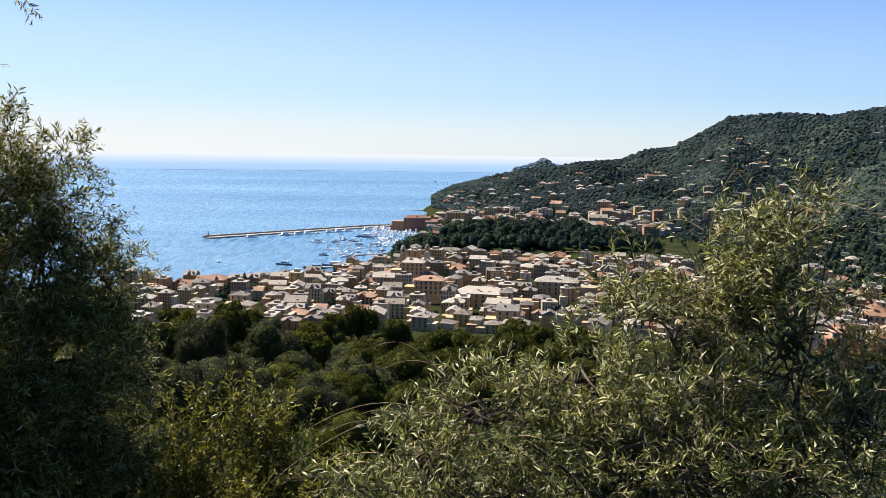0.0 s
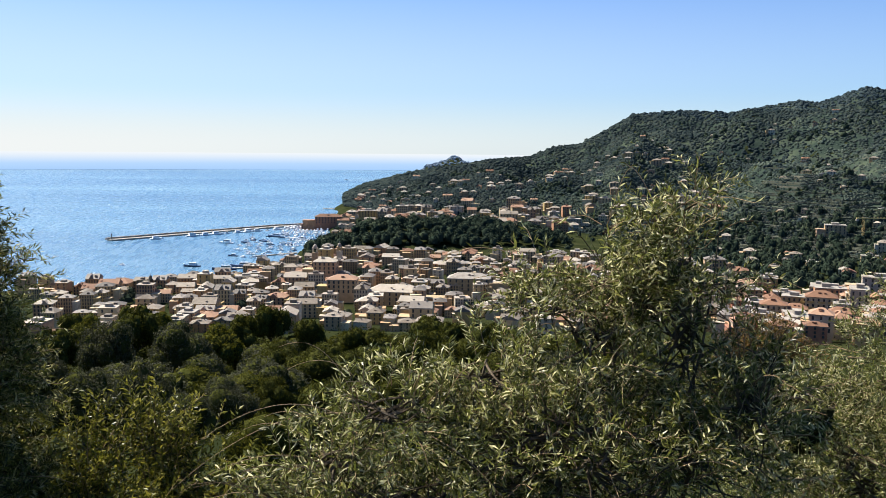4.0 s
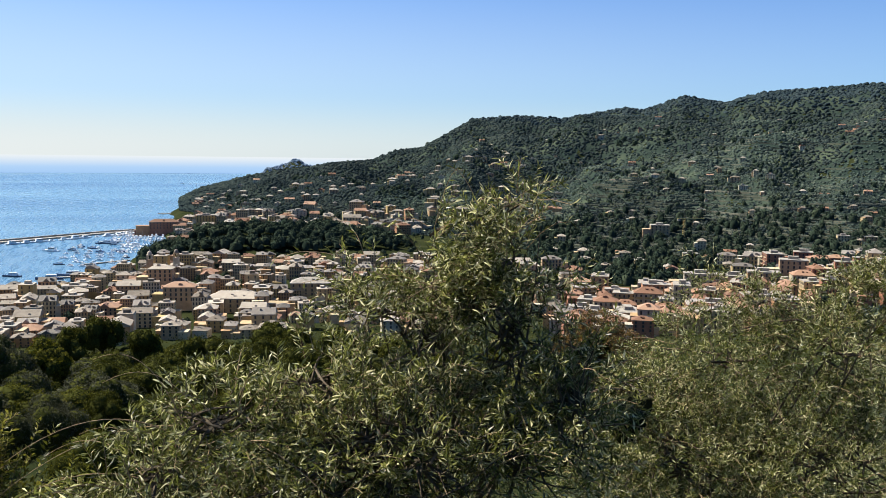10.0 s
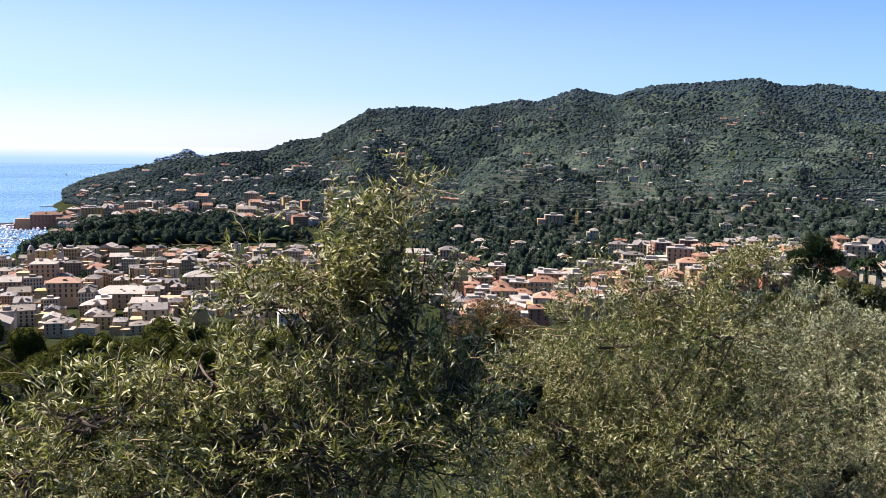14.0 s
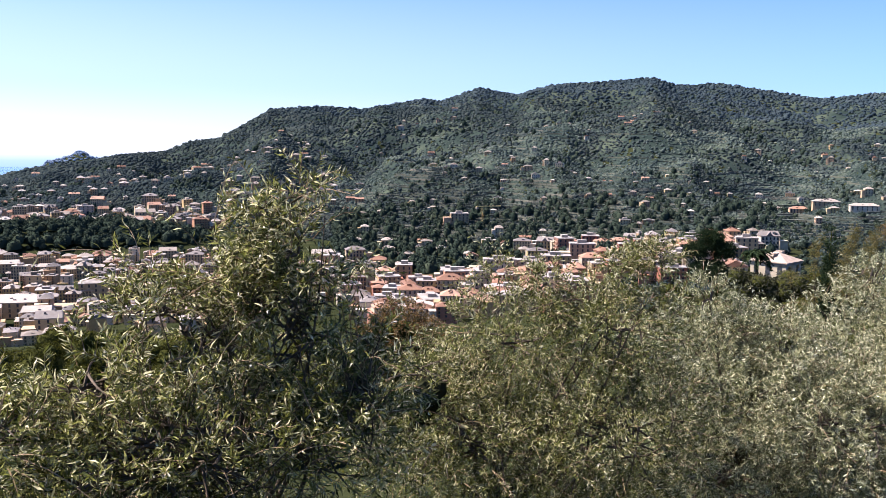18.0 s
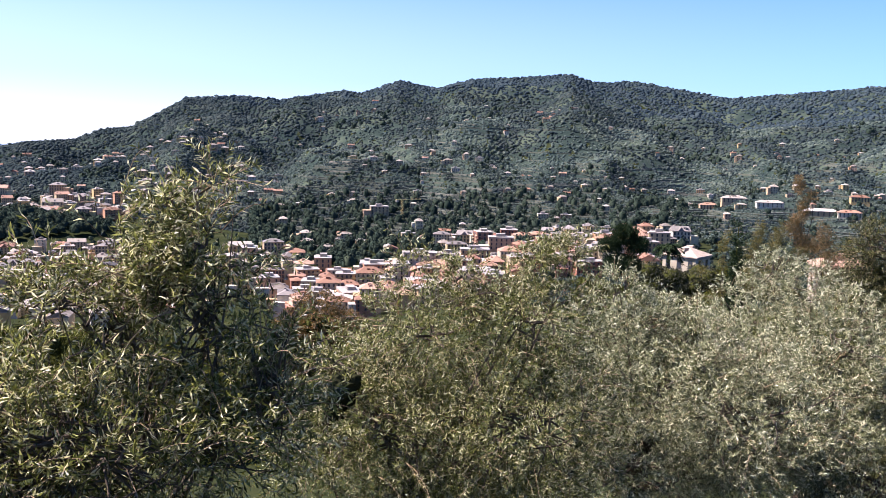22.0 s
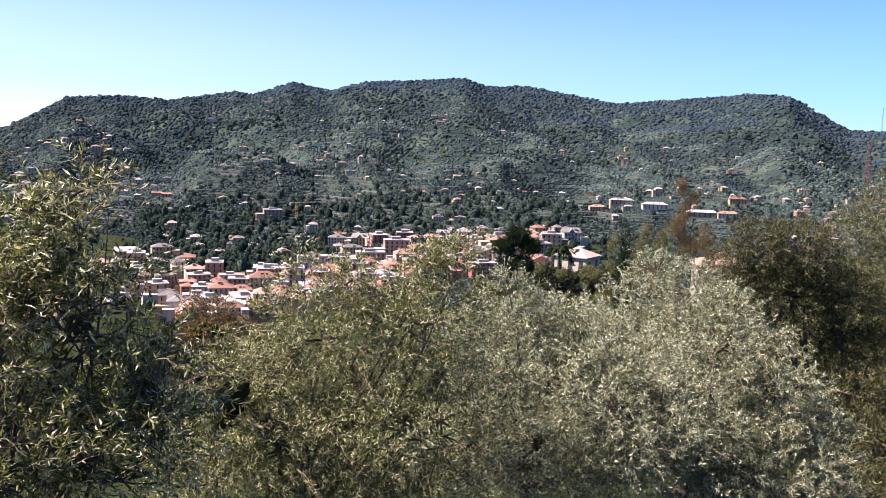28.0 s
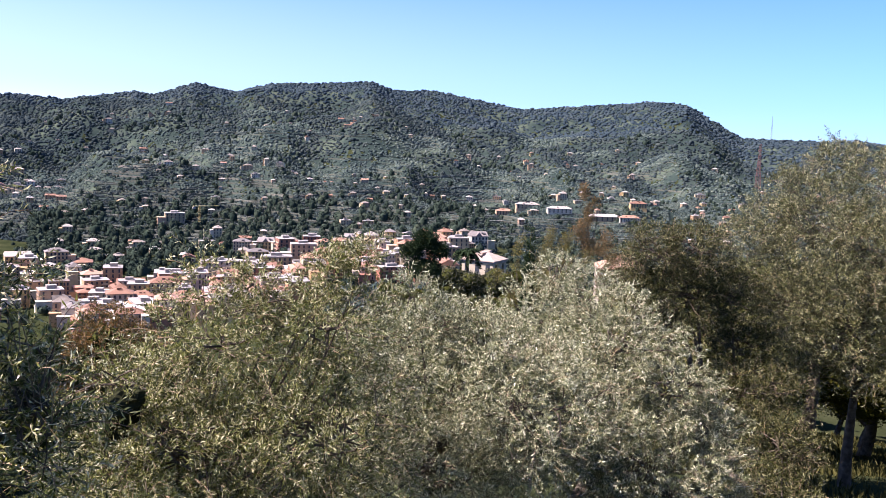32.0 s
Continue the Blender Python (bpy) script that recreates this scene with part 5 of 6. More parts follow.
# landmarks, built one by one
for nm, lb, az, r, w, d, fl, rf, wm, rm, c, sc, turn in (
        ("hotel", "large pink waterfront hotel with many windows", -1.7, 1300, 40, 16, 5, "hip", M_WALL_RED, M_TILE, 9, 2, 0),
        ("hotel", "red-brown waterfront building at the harbour", -3.0, 1310, 21, 14, 4, "hip", M_WALL_RED, M_TILE, 5, 2, 0),
        ("hotel", "cream hotel above the harbour with rows of windows", 0.9, 1330, 30, 15, 5, "flat", M_WALL, M_STONE, 7, 2, 0),
        ("apartment_block", "brick-red hillside apartment block with balconies", 32.9, 668, 25, 13, 5, "flat", M_WALL_RED, M_STONE, 6, 2, -12),
        ("apartment_block", "long red-brown apartment block under the woods", 34.9, 672, 24, 12, 4, "flat", M_WALL_RED, M_STONE, 6, 2, -12),
        ("apartment_block", "tall orange-brown apartment block with a flat roof", 36.6, 660, 22, 13, 5, "flat", M_WALL_RED, M_STONE, 6, 2, -14),
        ("apartment_block", "white terraced apartment block with balconies", 38.3, 700, 20, 13, 6, "flat", M_WALL, M_STONE, 5, 2, -14),
        ("villa", "square yellow villa on the wooded slope", 30.2, 1060, 22, 16, 4, "flat", M_WALL, M_STONE, 5, 2, -10),
        ("apartment_block", "white apartment block with balcony bands", 48.5, 700, 16, 11, 6, "flat", M_WALL, M_STONE, 4, 2, -20),
        ("warehouse", "long hall with a wide pale sheet roof", 27.9, 512, 24, 40, 2, "gable", M_WALL, M_STONE, 4, 2, -60),
        ("school", "wide grey-roofed public building", 2.7, 612, 38, 17, 3, "hip", M_WALL, M_ROOF, 8, 2, -14),
        ("house", "white town house with rows of dark windows", -0.8, 626, 21, 13, 5, "hip", M_WALL, M_TILE, 6, 2, -10),
        ("house", "tall yellow town house with a mansard top", -1.9, 702, 18, 13, 6, "hip", M_WALL, M_ROOF, 5, 2, -10),
        ("house", "old stone villa with a steep grey hip roof", 5.0, 500, 15, 13, 2, "hip", M_WALL_RED, M_ROOF, 3, 2, -8),
        ("house", "long town house with a white metal roof", 7.6, 655, 32, 15, 4, "hip", M_WALL, M_STONE, 7, 2, -8)):
    x, y = polar(az, r)
    ob = house_kind(nm, w, d, fl, rf, wm, rm, g, lb, c, sc, "", nm.replace("_", " "))
    ob.matrix_basis = Matrix.Translation((x, y, gz(x, y))) @ Matrix.Rotation(radians(turn - az * 0.5), 4, "Z")
    taken.append((x, y))
# the ribbon of long houses on the far hillside
for az, r, w, lb in ((51.4, 1147, 22, "pale pink hillside house"), (52.9, 1137, 30, "cream terraced house row on the hill"), (55.0, 1078, 30, "yellow terraced house row on the hill"),
                     (57.9, 1046, 36, "pale terraced house row with flat roofs"), (60.0, 1104, 20, "cream hillside house with a tiled roof"), (59.5, 1040, 24, "pale terraced house row on the hill")):
    x, y = polar(az, r)
    ob = house_kind("house_row", w, 11, 2, "hip", M_WALL, M_TILE if w < 25 else M_ROOF, g, lb + " above the valley", 6, 0, "hillside rows", "house", 2.7)
    ob.matrix_basis = Matrix.Translation((x, y, gz(x, y) + 1)) @ Matrix.Rotation(radians(-az * 0.8), 4, "Z")
    taken.append((x, y))
fill(TOWN[:3] + TOWN + TOWN[6:], 370, -20, 16, 500, 880, 10.4, -8, 1, s0=0.5, s1=0.84, keep=not_knoll)
fill(TOWN, 26, 16, 25, 520, 800, 18, -8, 1, 0.7, 1.0)
fill(BLOCK + BLOCK + TOWN[3:6], 70, 25, 38, 476, 668, 16, -10, 1, 0.72, 1.0)
fill(BLOCK + BLOCK + TOWN[3:6], 34, 38, 48, 585, 725, 17, -10, 1, 0.72, 1.0)
fill(BLOCK + TOWN[5:9], 26, 33, 50, 715, 830, 22, -10, 1, 0.7, 1.0)
fill(VILLA, 30, 23, 50, 690, 930, 26, -12, 1, 0.7, 1.1)
fill([FAR[k] for k in TOWN], 16, -2.5, 1.5, 1060, 1330, 15, -10, 1, 0.7, 0.95, keep=not_knoll)
fill([FAR[k] for k in TOWN], 44, -1, 16, 1130, 1480, 17, -10, 1, keep=not_knoll)
fill(VILLA, 150, 0, 22, 1250, 2000, 21, -10, 1, 0.75, 1.25)
fill(VILLA, 120, 22, 66, 930, 1500, 22, -15, 1, 0.55, 0.9)
fill(VILLA, 95, 18, 72, 1500, 2350, 36, -20, 1, 0.7, 1.05)
for i, k in enumerate(TOWN + BLOCK + VILLA + [*FAR.values()]):
    x, y = polar(1.5 + 0.4 * i, 1190 + 58 * (i * 3 % 5))
    k.matrix_basis = Matrix.Translation((x, y, gz(x, y)))


# ---- harbour ----
def strip(name, label, pts, width, z0, z1, mat, category, lean=0.0):
    """A straight-sided wall or quay along plan points."""
    pts = np.array(pts, float)
    tan = unit(np.gradient(pts, axis=0))
    nor = np.stack([-tan[:, 1], tan[:, 0]], -1) * width / 2
    n = len(pts)
    a, b = pts + nor, pts - nor
    v = np.concatenate([np.column_stack([a * 1, np.full(n, z0)]), np.column_stack([b, np.full(n, z0)]), np.column_stack([a, np.full(n, z1)]), np.column_stack([b, np.full(n, z1)])])
    f = []
    for i in range(n - 1):
        f += [(2 * n + i, 2 * n + i + 1, 3 * n + i + 1, 3 * n + i), (i, i + 1, 2 * n + i + 1, 2 * n + i), (n + i + 1, n + i, 3 * n + i, 3 * n + i + 1)]
    f += [(0, 2 * n, 3 * n, n), (n - 1, 2 * n - 1, 4 * n - 1, 3 * n - 1)]
    return mesh_np(name, v, np.array(f), mat)


MOLE = [(-52, 1372), (-111, 1340), (-165, 1288), (-215, 1238), (-265, 1188), (-312, 1142)]
root = thing("breakwater", "long stone breakwater with a parapet and quay", "breakwater")
part("quay", strip("quay", "", MOLE, 13, -3, 1.9, M_STONE, ""), root)
out = [(x - 4.5, y + 4.5) for x, y in MOLE]
part("parapet", strip("parapet", "", out, 3.0, 1.9, 3.9, M_STONE, ""), root, "high sea wall along the quay")
g = seed(90)
v, f = clumps(np.array([(x - 9 + g.normal(0, 2), y + 10 + g.normal(0, 2), -0.6) for q in np.linspace(0, 1, 260) for x, y in [(-60 - 250 * q, 1372 - 228 * q)]]), g.uniform(1.2, 2.4, 260), g.uniform(1.5, 3.0, 260), g, 1, 0.2)
tagged(part("boulders", mesh_np("boulders", v, f, M_STONE), root, "heaped grey boulders"), kind="stuff")
lamp = thing("beacon", "small round harbour light on the breakwater's end", "beacon", m=Matrix.Translation((-310, 1144, 1.9)))
part("tower", mesh_np("tower", *tubes(np.array([[(0, 0, 0), (0, 0, 3), (0, 0, 6)]], float), np.array([[1.1, 0.9, 0.8]]), 10), M_STONE, True), lamp)
part("lantern", mesh_np("lantern", *tubes(np.array([[(0, 0, 6), (0, 0, 7), (0, 0, 7.6)]], float), np.array([[0.6, 0.6, 0.1]]), 8), M_RUST, True), lamp)
for nm, lb, pts, w in (("jetty", "stone jetty with moored excursion boats", [(-70, 880), (-100, 876), (-135, 872)], 5), ("jetty", "floating pontoon between moored boats", [(-66, 1000), (-88, 985), (-112, 968)], 3),
                       ("pier", "broad brown pier building standing in the water", [(-88, 815), (-105, 800), (-135, 778)], 14), ("jetty", "low rocky landing on the headland shore", [(-36, 1738), (-62, 1742)], 8)):
    ob = new(nm, strip(nm, "", pts, w, -3, 1.3 if nm == "jetty" else 5.0, M_STONE if nm == "jetty" else M_BARK, ""))
    tagged(ob, lb, nm)


def boat_kind(name, length, beam, cabin, mast, hull_mat, label, group):
    root = thing(name, label, "boat", group)
    k = np.linspace(0, 1, 7)
    half = beam / 2 * np.array([0.82, 0.95, 1.0, 0.98, 0.85, 0.5, 0.03])
    y = (k - 0.5) * length
    top = 0.09 * length * (0.75 + 0.5 * k ** 2) + 0.2
    rows = []
    for s, z, w in ((1, top, 1.0), (1, top * 0 - 0.3, 0.7), (-1, top * 0 - 0.3, 0.7), (-1, top, 1.0)):
        rows.append(np.stack([s * half * w, y, z], -1))
    v = np.concatenate(rows)
    f = [(a * 7 + i, a * 7 + i + 1, b * 7 + i + 1, b * 7 + i) for a, b in ((0, 1), (1, 2), (2, 3), (3, 0)) for i in range(6)]
    f.append((0, 7, 14, 21))
    part("hull", mesh_np("hull", v, np.array(f), hull_mat), root)
    h = float(top[2])
    if cabin:
        bm = bmesh.new()
        add_box(bm, -beam * 0.34, -length * 0.30, h, beam * 0.34, length * 0.16, h + cabin)
        for q in bm.verts:
            if q.co.z > h + 0.1:
                q.co.x *= 0.82
                q.co.y = q.co.y * 0.85 - length * 0.02
        cabin_part = part("cabin", mesh_bm("cabin", bm, M_WHITE), root)
        part("window_band", box_mesh("window_band", M_GLASS, -beam * 0.325, -length * 0.24, h + cabin * 0.45, beam * 0.325, length * 0.135, h + cabin * 0.7), cabin_part, "dark band of cabin windows")
    if mast:
        part("mast", mesh_np("mast", *tubes(np.array([[(0, 0, h), (0, 0, h + mast / 2), (0, 0, h + mast)]], float), np.array([[0.14, 0.12, 0.08]]), 5), M_METAL), root)
        part("boom", mesh_np("boom", *tubes(np.array([[(0, 0, h + 1.4), (0, -length * 0.2, h + 1.4), (0, -length * 0.36, h + 1.5)]], float), np.array([[0.2, 0.2, 0.12]]), 5), M_WHITE), root)
    return root


YACHT = boat_kind("motor_yacht", 19, 5.2, 3.0, 0, M_WHITE, "white motor yacht moored in the harbour", "moored yachts")
LAUNCH = boat_kind("motor_boat", 9, 3.0, 1.5, 0, M_WHITE, "small white motor boat at its mooring", "moored boats")
SAIL = boat_kind("sailing_boat", 10.5, 3.2, 0.8, 13, M_WHITE, "white sailing boat with a bare mast", "moored boats")
WORK = boat_kind("fishing_boat", 14, 4.2, 2.2, 6, M_NAVY, "dark-hulled fishing boat with a white cabin", "moored boats")
FERRY = boat_kind("excursion_boat", 26, 6.5, 3.2, 0, M_NAVY, "dark-hulled excursion boat with a white deckhouse", "excursion boats")


def set_boat(kind, x, y, turn, s=1.0):
    return copy_thing(kind, Matrix.Translation((x, y, 0)) @ Matrix.Rotation(radians(turn), 4, "Z") @ Matrix.Diagonal((s, s, s, 1)))


for i in range(15):
    q = 0.10 + 0.052 * i + g.uniform(-0.006, 0.006)
    x, y = -60 - 250 * q, 1366 - 230 * q
    if i not in (12, 13):
        set_boat(YACHT if i % 4 else LAUNCH, x + 11, y - 14, -48 + g.normal(0, 4), g.uniform(0.8, 1.15))
for row in range(9):
    for col in range(6):
        x, y = -72 - 12.5 * col - 3.5 * row * 0.4 + g.normal(0, 2.2), 965 + 21 * row + 2 * col + g.normal(0, 4)
        if g.uniform() < 0.8 - 0.07 * col + 0.02 * row:
            set_boat((LAUNCH, SAIL, LAUNCH, WORK, SAIL, LAUNCH)[int(g.integers(6))], x, y, g.normal(60, 14), g.uniform(0.75, 1.1))
for row in range(6):
    for col in range(16):
        x, y = -104 + 5.0 * col + g.normal(0, 0.5), 1212 + 22 * row + g.normal(0, 1.5)
        if x < -38 + 0.0 * y and g.uniform() < 0.9:
            set_boat((LAUNCH, SAIL, YACHT, LAUNCH, YACHT)[int(g.integers(5))], x, y, g.choice([0, 180]) + g.normal(0, 4), g.uniform(0.7, 0.95))
for row in range(4):
    for col in range(7):
        set_boat((LAUNCH, SAIL, YACHT)[int(g.integers(3))], -84 + 4.6 * col + g.normal(0, 0.4), 1080 + 30 * row + g.normal(0, 2), g.normal(10, 5), g.uniform(0.7, 0.95))
for kind, x, y, turn, s in ((WORK, -164, 891, 75, 1.25), (FERRY, -112, 885, 88, 1.0), (FERRY, -128, 866, 95, 0.9), (YACHT, -161, 1109, 70, 1.1), (WORK, -134, 1158, 40, 1.0), (WORK, -114, 1190, 80, 0.9), (WORK, -98, 1200, 70, 0.9),
                            (SAIL, -501, 1839, 20, 1.0), (LAUNCH, -236, 905, 60, 0.9), (LAUNCH, -32, 3338, 70, 2.0)):
    set_boat(kind, x, y, turn, s)
for i, k in enumerate((YACHT, LAUNCH, SAIL, WORK, FERRY)):
    k.matrix_basis = Matrix.Translation((-70 - 9 * i, 1150 + 9 * i, 0)) @ Matrix.Rotation(radians(60), 4, "Z")
# the foam behind the boat that runs out to sea
q = np.linspace(0, 1, 30)
line = np.stack([-20 + 95 * q, 3338 + 12 * np.sin(q * 2), 0 * q + 0.35], -1)
wide = 2 + 9 * q
v = np.concatenate([line + np.stack([0 * q, wide, 0 * q], -1), line - np.stack([0 * q, wide, 0 * q], -1)])
f = np.array([(i, i + 1, 30 + i + 1, 30 + i) for i in range(29)])
tagged(new("wake", mesh_np("wake", v, f, M_WHITE)), "white foam trail behind a speeding boat", "wake", kind="stuff")


# ---- towers ----
def bell_tower(az, r, h, w, mat, label):
    x, y = polar(az, r)
    root = thing("bell_tower", label, "bell tower", m=Matrix.Translation((x, y, gz(x, y))) @ Matrix.Rotation(radians(-8), 4, "Z"))
    bm = bmesh.new()
    add_box(bm, -w / 2, -w / 2, -2, w / 2, w / 2, h)
    add_box(bm, -w / 2 - 0.3, -w / 2 - 0.3, h + 0.004, w / 2 + 0.3, w / 2 + 0.3, h + 0.5)
    part("shaft", mesh_bm("shaft", bm, mat), root)
    bm = bmesh.new()
    for i in (-1, 1):
        for j in (-1, 1):
            add_box(bm, i * w * 0.36 - 0.5, j * w * 0.36 - 0.5, h + 0.51, i * w * 0.36 + 0.5, j * w * 0.36 + 0.5, h + 4)
    add_box(bm, -w / 2, -w / 2, h + 4.004, w / 2, w / 2, h + 4.6)
    part("belfry", mesh_bm("belfry", bm, mat), root)
    z = np.linspace(0, 1, 7)
    part("dome", mesh_np("dome", *tubes(np.stack([0 * z, 0 * z, h + 4.6 + 3.2 * z], -1)[None], (w * 0.42 * np.sqrt(1 - (z * 0.99) ** 2) + 0.05)[None], 10), M_ROOF, True), root)
    part("finial", mesh_np("finial", *tubes(np.array([[(0, 0, h + 7.6), (0, 0, h + 8.6), (0, 0, h + 9.6)]], float), np.array([[0.12, 0.1, 0.05]]), 4), M_METAL), root)


bell_tower(-12.95, 672, 8, 3.0, M_BARK, "dark old bell tower with a small dome")
bell_tower(-2.6, 772, 18, 4.8, M_WALL, "cream church bell tower with an open belfry")
bell_tower(-1.0, 790, 17, 4.8, M_WALL, "cream church bell tower beside its twin")
bell_tower(6.4, 1130, 16, 4.2, M_WALL, "pale bell tower rising behind the pines")


def lattice(root, h, w0, w1, mat, levels, name="mast"):
    z = np.linspace(0, h, levels + 1)
    w = w0 + (w1 - w0) * (z / h)
    cs = np.array([(-1, -1), (1, -1), (1, 1), (-1, 1)]) / 2
    for c in cs:
        part("leg", mesh_np("leg", *tubes(np.stack([c[0] * w, c[1] * w, z], -1)[None], np.full((1, levels + 1), w0 * 0.035), 4), mat), root)
    lines = []
    for i in range(levels):
        for a, b in zip(cs, np.roll(cs, -1, 0)):
            lines.append([(a[0] * w[i], a[1] * w[i], z[i]), (b[0] * w[i + 1], b[1] * w[i + 1], z[i + 1])])
            lines.append([(b[0] * w[i], b[1] * w[i], z[i]), (a[0] * w[i + 1], a[1] * w[i + 1], z[i + 1])])
    tagged(part("bracing", mesh_np("bracing", *tubes(np.array(lines), np.full((len(lines), 2), w0 * 0.02), 4), mat), root), kind="stuff")


x, y = polar(67.15, 1900)
py = thing("pylon", "red and white lattice power pylon on the slope", "pylon", m=Matrix.Translation((x, y, gz(x, y) - 1)))
lattice(py, EYE_Z + 1900 * math.tan(radians(1.4)) - gz(x, y), 9, 2.2, M_RUST, 9)
for hh in (0.98, 0.86, 0.74):
    top = EYE_Z + 1900 * math.tan(radians(1.4)) - gz(x, y)
    part("crossarm", box_mesh("crossarm", M_RUST, -9, -0.5, top * hh - 0.6, 9, 0.5, top * hh + 0.6), py)
x, y = polar(67.72, 3920)
ms = thing("radio_mast", "thin grey radio mast on the mountain crest", "mast", m=Matrix.Translation((x, y, gz(x, y) - 2)))
lattice(ms, EYE_Z + 3920 * math.tan(radians(3.1)) - gz(x, y), 5, 1.6, M_METAL, 12)
x, y = polar(31.7, 1023)
cr = thing("tower_crane", "yellow tower crane above the valley houses", "crane", m=Matrix.Translation((x, y, gz(x, y))))
M_YEL = surface("crane_paint", [(0.3, (0.42, 0.30, 0.10)), (0.7, (0.55, 0.42, 0.16))], 1.0, 0.5, 0)
lattice(cr, 27, 2.2, 2.0, M_YEL, 12)
part("jib", box_mesh("jib", M_YEL, -8, -0.6, 26.2, 26, 0.6, 27.4), cr)
part("counterweight", box_mesh("counterweight", M_STONE, -8.5, -1, 24, -5.5, 1, 26.196), cr)


# ---- dry-stone terraces on the lower slopes ----
n = 900
x, y, z, r, az, u = slope_points(n, 18, 66, 0.02, 0.62)
vs, fs = [], []
g = seed(95)
for i in range(n):
    k, ln = 7, g.uniform(25, 110)
    turn = radians(az[i]) + g.normal(0, 0.12)
    s = np.linspace(-0.5, 0.5, k) * ln
    px, py_ = x[i] + s * math.cos(turn), y[i] - s * math.sin(turn)
    # follow one level: step towards or away until the slope is at that height
    for _ in range(4):
        e = ground_z(px, py_) - z[i]
        px, py_ = px - math.sin(turn) * e * 3.0, py_ - math.cos(turn) * e * 3.0
    if np.abs(ground_z(px, py_) - z[i]).max() > 2.0:
        continue
    a = np.stack([px, py_, np.full(k, z[i] - 1.5)], -1)
    top = a + (0, 0, g.uniform(3.0, 4.4))
    back = top + np.array([math.sin(turn), math.cos(turn), 0]) * g.uniform(2, 4.5)
    o = len(vs) * 3 * k
    vs.append(np.concatenate([a, top, back]))
    fs += [(o + q * k + j, o + q * k + j + 1, o + (q + 1) * k + j + 1, o + (q + 1) * k + j) for q in (0, 1) for j in range(k - 1)]
M_TERR = surface("terrace_earth", [(0.3, (0.045, 0.054, 0.034)), (0.6, (0.072, 0.078, 0.052)), (0.8, (0.115, 0.112, 0.082))], 0.08, 0.9, 0.5, 2, vary="island", pick=0.5)
tagged(new("terraces", mesh_np("terraces", np.concatenate(vs), np.array(fs), M_TERR)), "dry-stone olive terraces with grassy ledges", "terraces", kind="stuff")


# ---- the villa in the trees and its garden ----
M_WALL_CREAM = surface("cream_villa_plaster", [(0.3, (0.33, 0.28, 0.18)), (0.7, (0.42, 0.36, 0.25))], 0.5, 0.85, 0.2)
M_TILE_PALE = surface("bleached_roof_tile", [(0.3, (0.26, 0.20, 0.14)), (0.7, (0.38, 0.30, 0.22))], 0.8, 0.8, 0.7, 4, bump_dist=0.08)
vx, vy = polar(50.3, 240)
vz = EYE_Z + 240 * math.tan(radians(-7.2)) - 5.4
villa = house_kind("villa", 9.5, 8.5, 2, "hip", M_WALL_CREAM, M_TILE_PALE, seed(3), "cream villa with a broad pale tiled roof", 3, 2, "", "villa", 3.4)
villa.matrix_basis = Matrix.Translation((vx, vy, vz)) @ Matrix.Rotation(radians(-76), 4, "Z")
wx, wy = polar(59.3, 200)
villa2 = house_kind("villa", 11, 9, 2, "hip", M_WALL_RED, M_TILE, seed(4), "salmon-pink villa half hidden by trees", 3, 2, "", "villa", 3.2)
villa2.matrix_basis = Matrix.Translation((wx, wy, EYE_Z + 200 * math.tan(radians(-6.2)) - 9.0)) @ Matrix.Rotation(radians(-50), 4, "Z")


def palm(az, r, top_el, label):
    x, y = polar(az, r)
    z = gz(x, y)
    h = EYE_Z + r * math.tan(radians(top_el)) - z
    root = thing("palm_tree", label, "palm tree", m=Matrix.Translation((x, y, z)))
    q = np.linspace(0, 1, 8)
    part("trunk", mesh_np("trunk", *tubes(np.stack([0.1 * np.sin(q * 3), 0 * q, h * q - 0.3], -1)[None], (0.38 - 0.1 * q)[None], 8), M_BARK, True), root)
    g = seed(5)
    for i in range(64):
        a, lift, ln = g.uniform(0, 6.28), g.uniform(-0.35, 1.2), g.uniform(3.0, 4.3)
        q = np.linspace(0, 1, 9)
        d = np.array([math.cos(a), math.sin(a), 0])
        spine = d * (ln * q * math.cos(lift * 0.7))[:, None] + np.stack([0 * q, 0 * q, h - 0.3 + ln * (math.sin(lift) * q - 0.75 * q ** 2)], -1)
        m = 26
        s = np.repeat(np.linspace(0.12, 1, m), 2)
        at = np.stack([np.interp(s, q, spine[:, j]) for j in range(3)], -1)
        side = np.array([-d[1], d[0], 0]) * np.where(np.arange(2 * m) % 2, 1, -1)[:, None]
        lv = leaves(at, side * 0.8 + d * 0.6 + np.array([0, 0, -0.3]), g, 0.75, 0.26, 0.05)
        stem = tubes(spine[None], np.full((1, 9), 0.03), 3)
        part("frond", mesh_np("frond", *join_np(lv, stem), M_CYP), root)


palm(49.2, 222, -6.3, "palm tree with arching fronds before the villa")


def cone_tree(name, az, r, base_el, top_el, width, label, mat, category, n=1500, leaf=0.35):
    """A narrow upright tree."""
    x, y = polar(az, r)
    z = gz(x, y)
    h = EYE_Z + r * math.tan(radians(top_el)) - z
    bl = [((0, 0, h * (0.12 + 0.11 * i)), (width * (0.62 + 0.38 * math.sin(0.55 * i + 0.7)) * (1 if i < 6 else 0.6), width * 0.8, h * 0.12)) for i in range(8)]
    return tree(name, label, np.array([x, y, z]), bl, n, seed(int(az * 10)), leaf=leaf, per=7, shoot=leaf * 2.0, mat=mat, wide=0.35, upward=1.1, simple=True, trunk_r=width * 0.16, category=category, shell=0.5, droop=0.0)


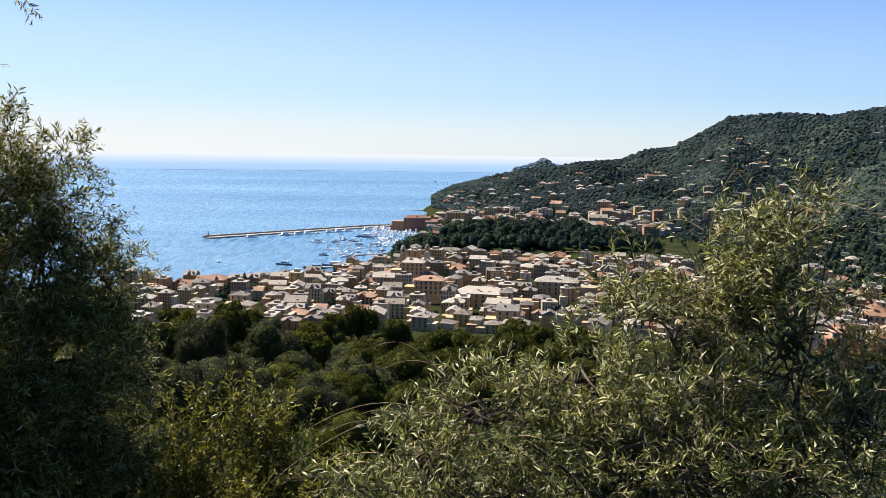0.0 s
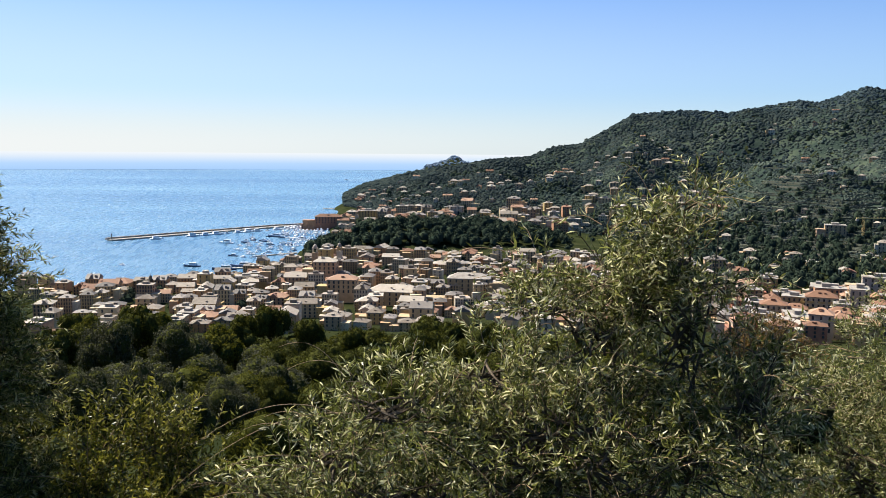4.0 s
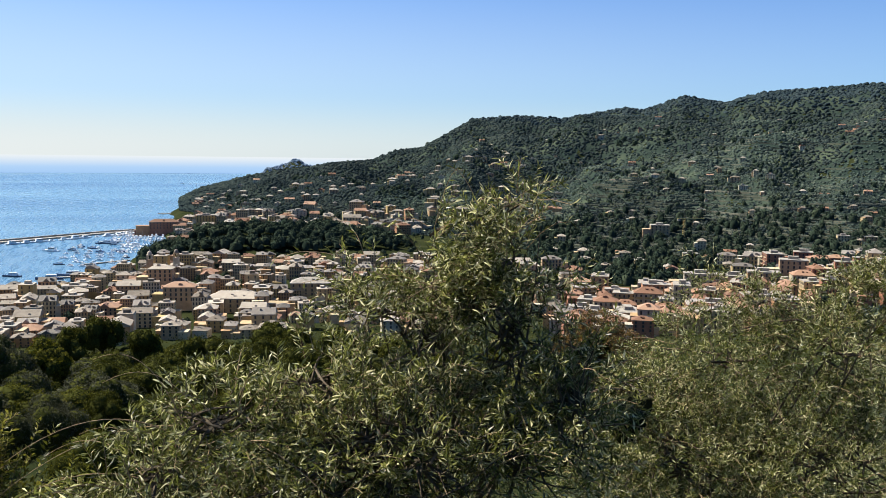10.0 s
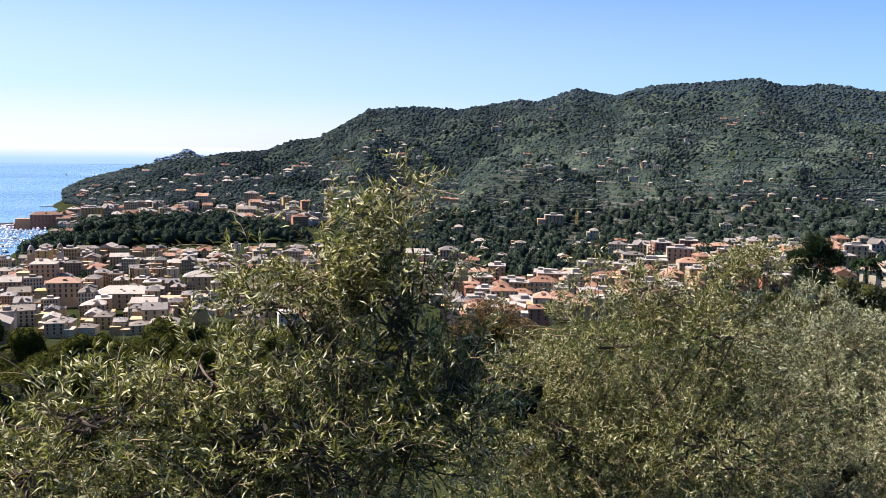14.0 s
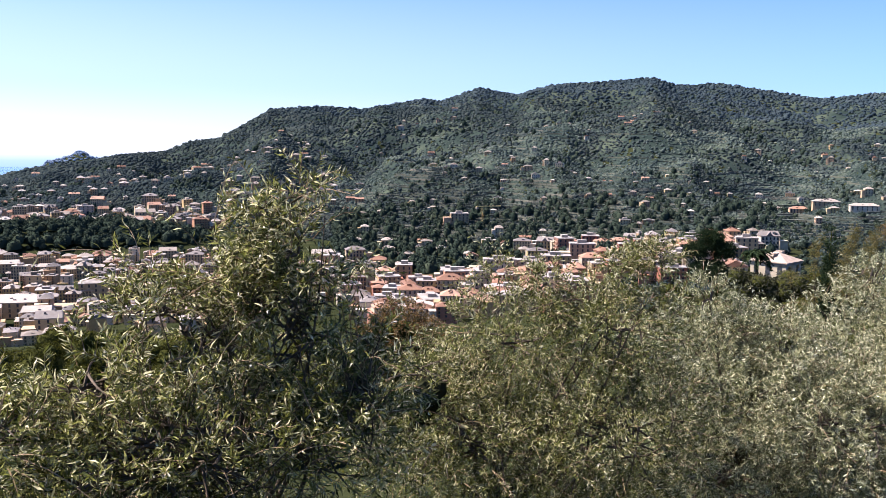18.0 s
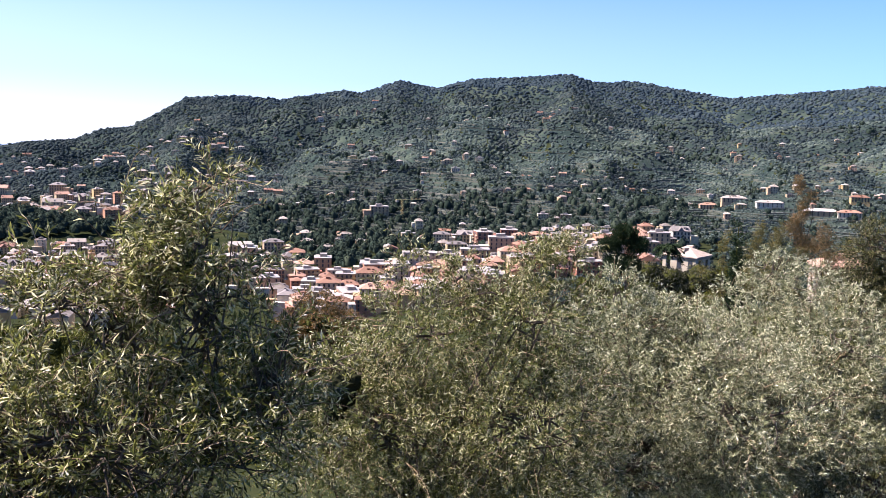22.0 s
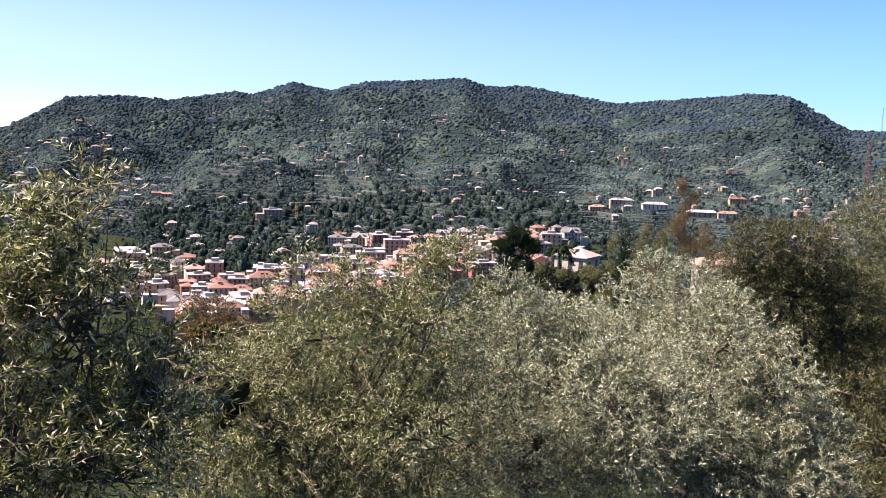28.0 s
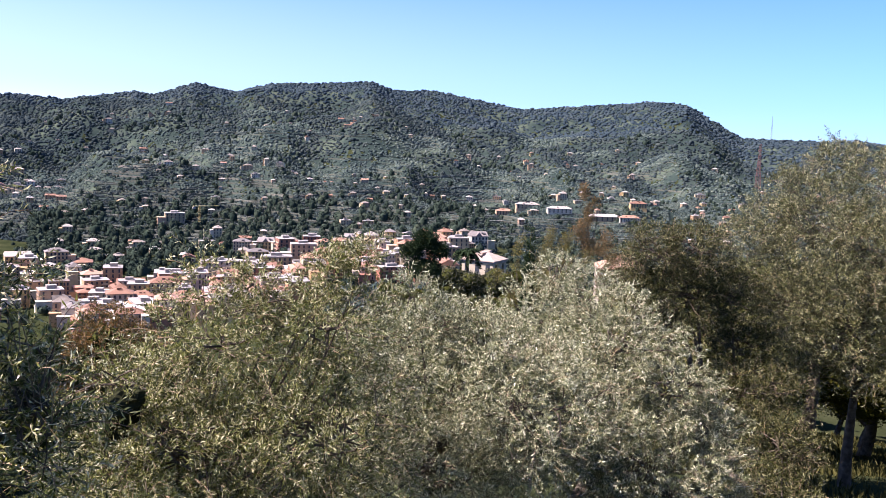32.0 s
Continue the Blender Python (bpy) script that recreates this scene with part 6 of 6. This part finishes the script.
cone_tree("cypress", 53.4, 104, -7.6, -4.2, 0.95, "slim dark cypress beside the villa", M_CYP, "cypress")
M_TURN = surface("yellowing_leaf", [(0.25, (0.040, 0.045, 0.006)), (0.5, (0.095, 0.090, 0.013)), (0.8, (0.21, 0.155, 0.027))], 0.8, 0.5, 0, vary="island", pick=0.7, translucent=0.35)
for az, r, el, w, mt, lb in ((57.0, 95, -1.4, 1.1, M_RED, "thin tree with red and yellow autumn leaves"), (58.4, 100, -4.2, 1.7, M_RED, "russet autumn tree above the olives"),
                             (55.9, 92, -4.6, 1.5, M_TURN, "sparse yellowing tree above the olives"), (52.8, 120, -5.0, 2.0, M_TURN, "yellow-green tree by the cypress"), (54.4, 112, -4.4, 1.9, M_TURN, "leafy yellow-green tree beside the cypress"), (59.6, 105, -5.2, 1.6, M_TURN, "low yellowing tree among the olives")):
    f = spot(az, r)
    g = seed(int(az * 7))
    bl = [blob(f, az + g.normal(0, 0.3 + 0.05 * i), el - 0.5 - 0.45 * i, r, w * g.uniform(0.3, 0.4 + 0.08 * i), w * g.uniform(0.45, 0.7)) for i in range(10)]
    tree("autumn_tree", lb, f, bl, 3000, g, leaf=0.11, per=8, shoot=0.55, mat=mt, wide=0.5, upward=0.9, simple=True, trunk_r=0.16, category="tree", shell=0.2)
f = spot(46.6, 185)
tree("pine_tree", "dark spreading pine standing over the town", f,
     [blob(f, 46.4, -5.6, 185, 2.6, 1.9), blob(f, 47.2, -6.3, 185, 2.4, 1.7), blob(f, 45.5, -6.4, 185, 2.4, 1.7), blob(f, 46.3, -7.6, 185, 3.8, 2.2)],
     6500, seed(21), leaf=0.39, per=9, shoot=0.9, mat=M_CYP, wide=0.3, simple=True, trunk_r=0.3, category="pine tree", shell=0.3)
# yellow-green bush right of the tall olive
f = spot(27.5, 48)
tree("broadleaf_tree", "reddish-green bushy tree beyond the olive", f, [blob(f, 26.5, -12.0, 48, 1.9, 1.6), blob(f, 28.3, -13.2, 48, 1.6, 1.4), blob(f, 25, -13.5, 48, 1.6, 1.5)],
     3200, seed(22), leaf=0.15, per=9, shoot=0.5, mat=M_RED, wide=0.5, simple=True, trunk_r=0.15, category="tree")

# ---- grass under the western trees ----
n = 26000
az, r = rng.uniform(58, 90, n), np.sqrt(rng.uniform(9 ** 2, 42 ** 2, n))
x, y = r * np.sin(np.radians(az)), r * np.cos(np.radians(az))
base = np.stack([x, y, ground_z(x, y)], -1)
ln = 0.12 + 0.006 * r[:, None]
v, f = leaves(base, rng.normal(0, 0.35, (n, 3)) + (0, 0, 1), rng, ln, 0.03 + 0.0015 * r[:, None], 0.1)
tagged(new("grass", mesh_np("grass", v, f, M_GRASS)), "dry yellow-green grass under the olives", "grass", kind="stuff")
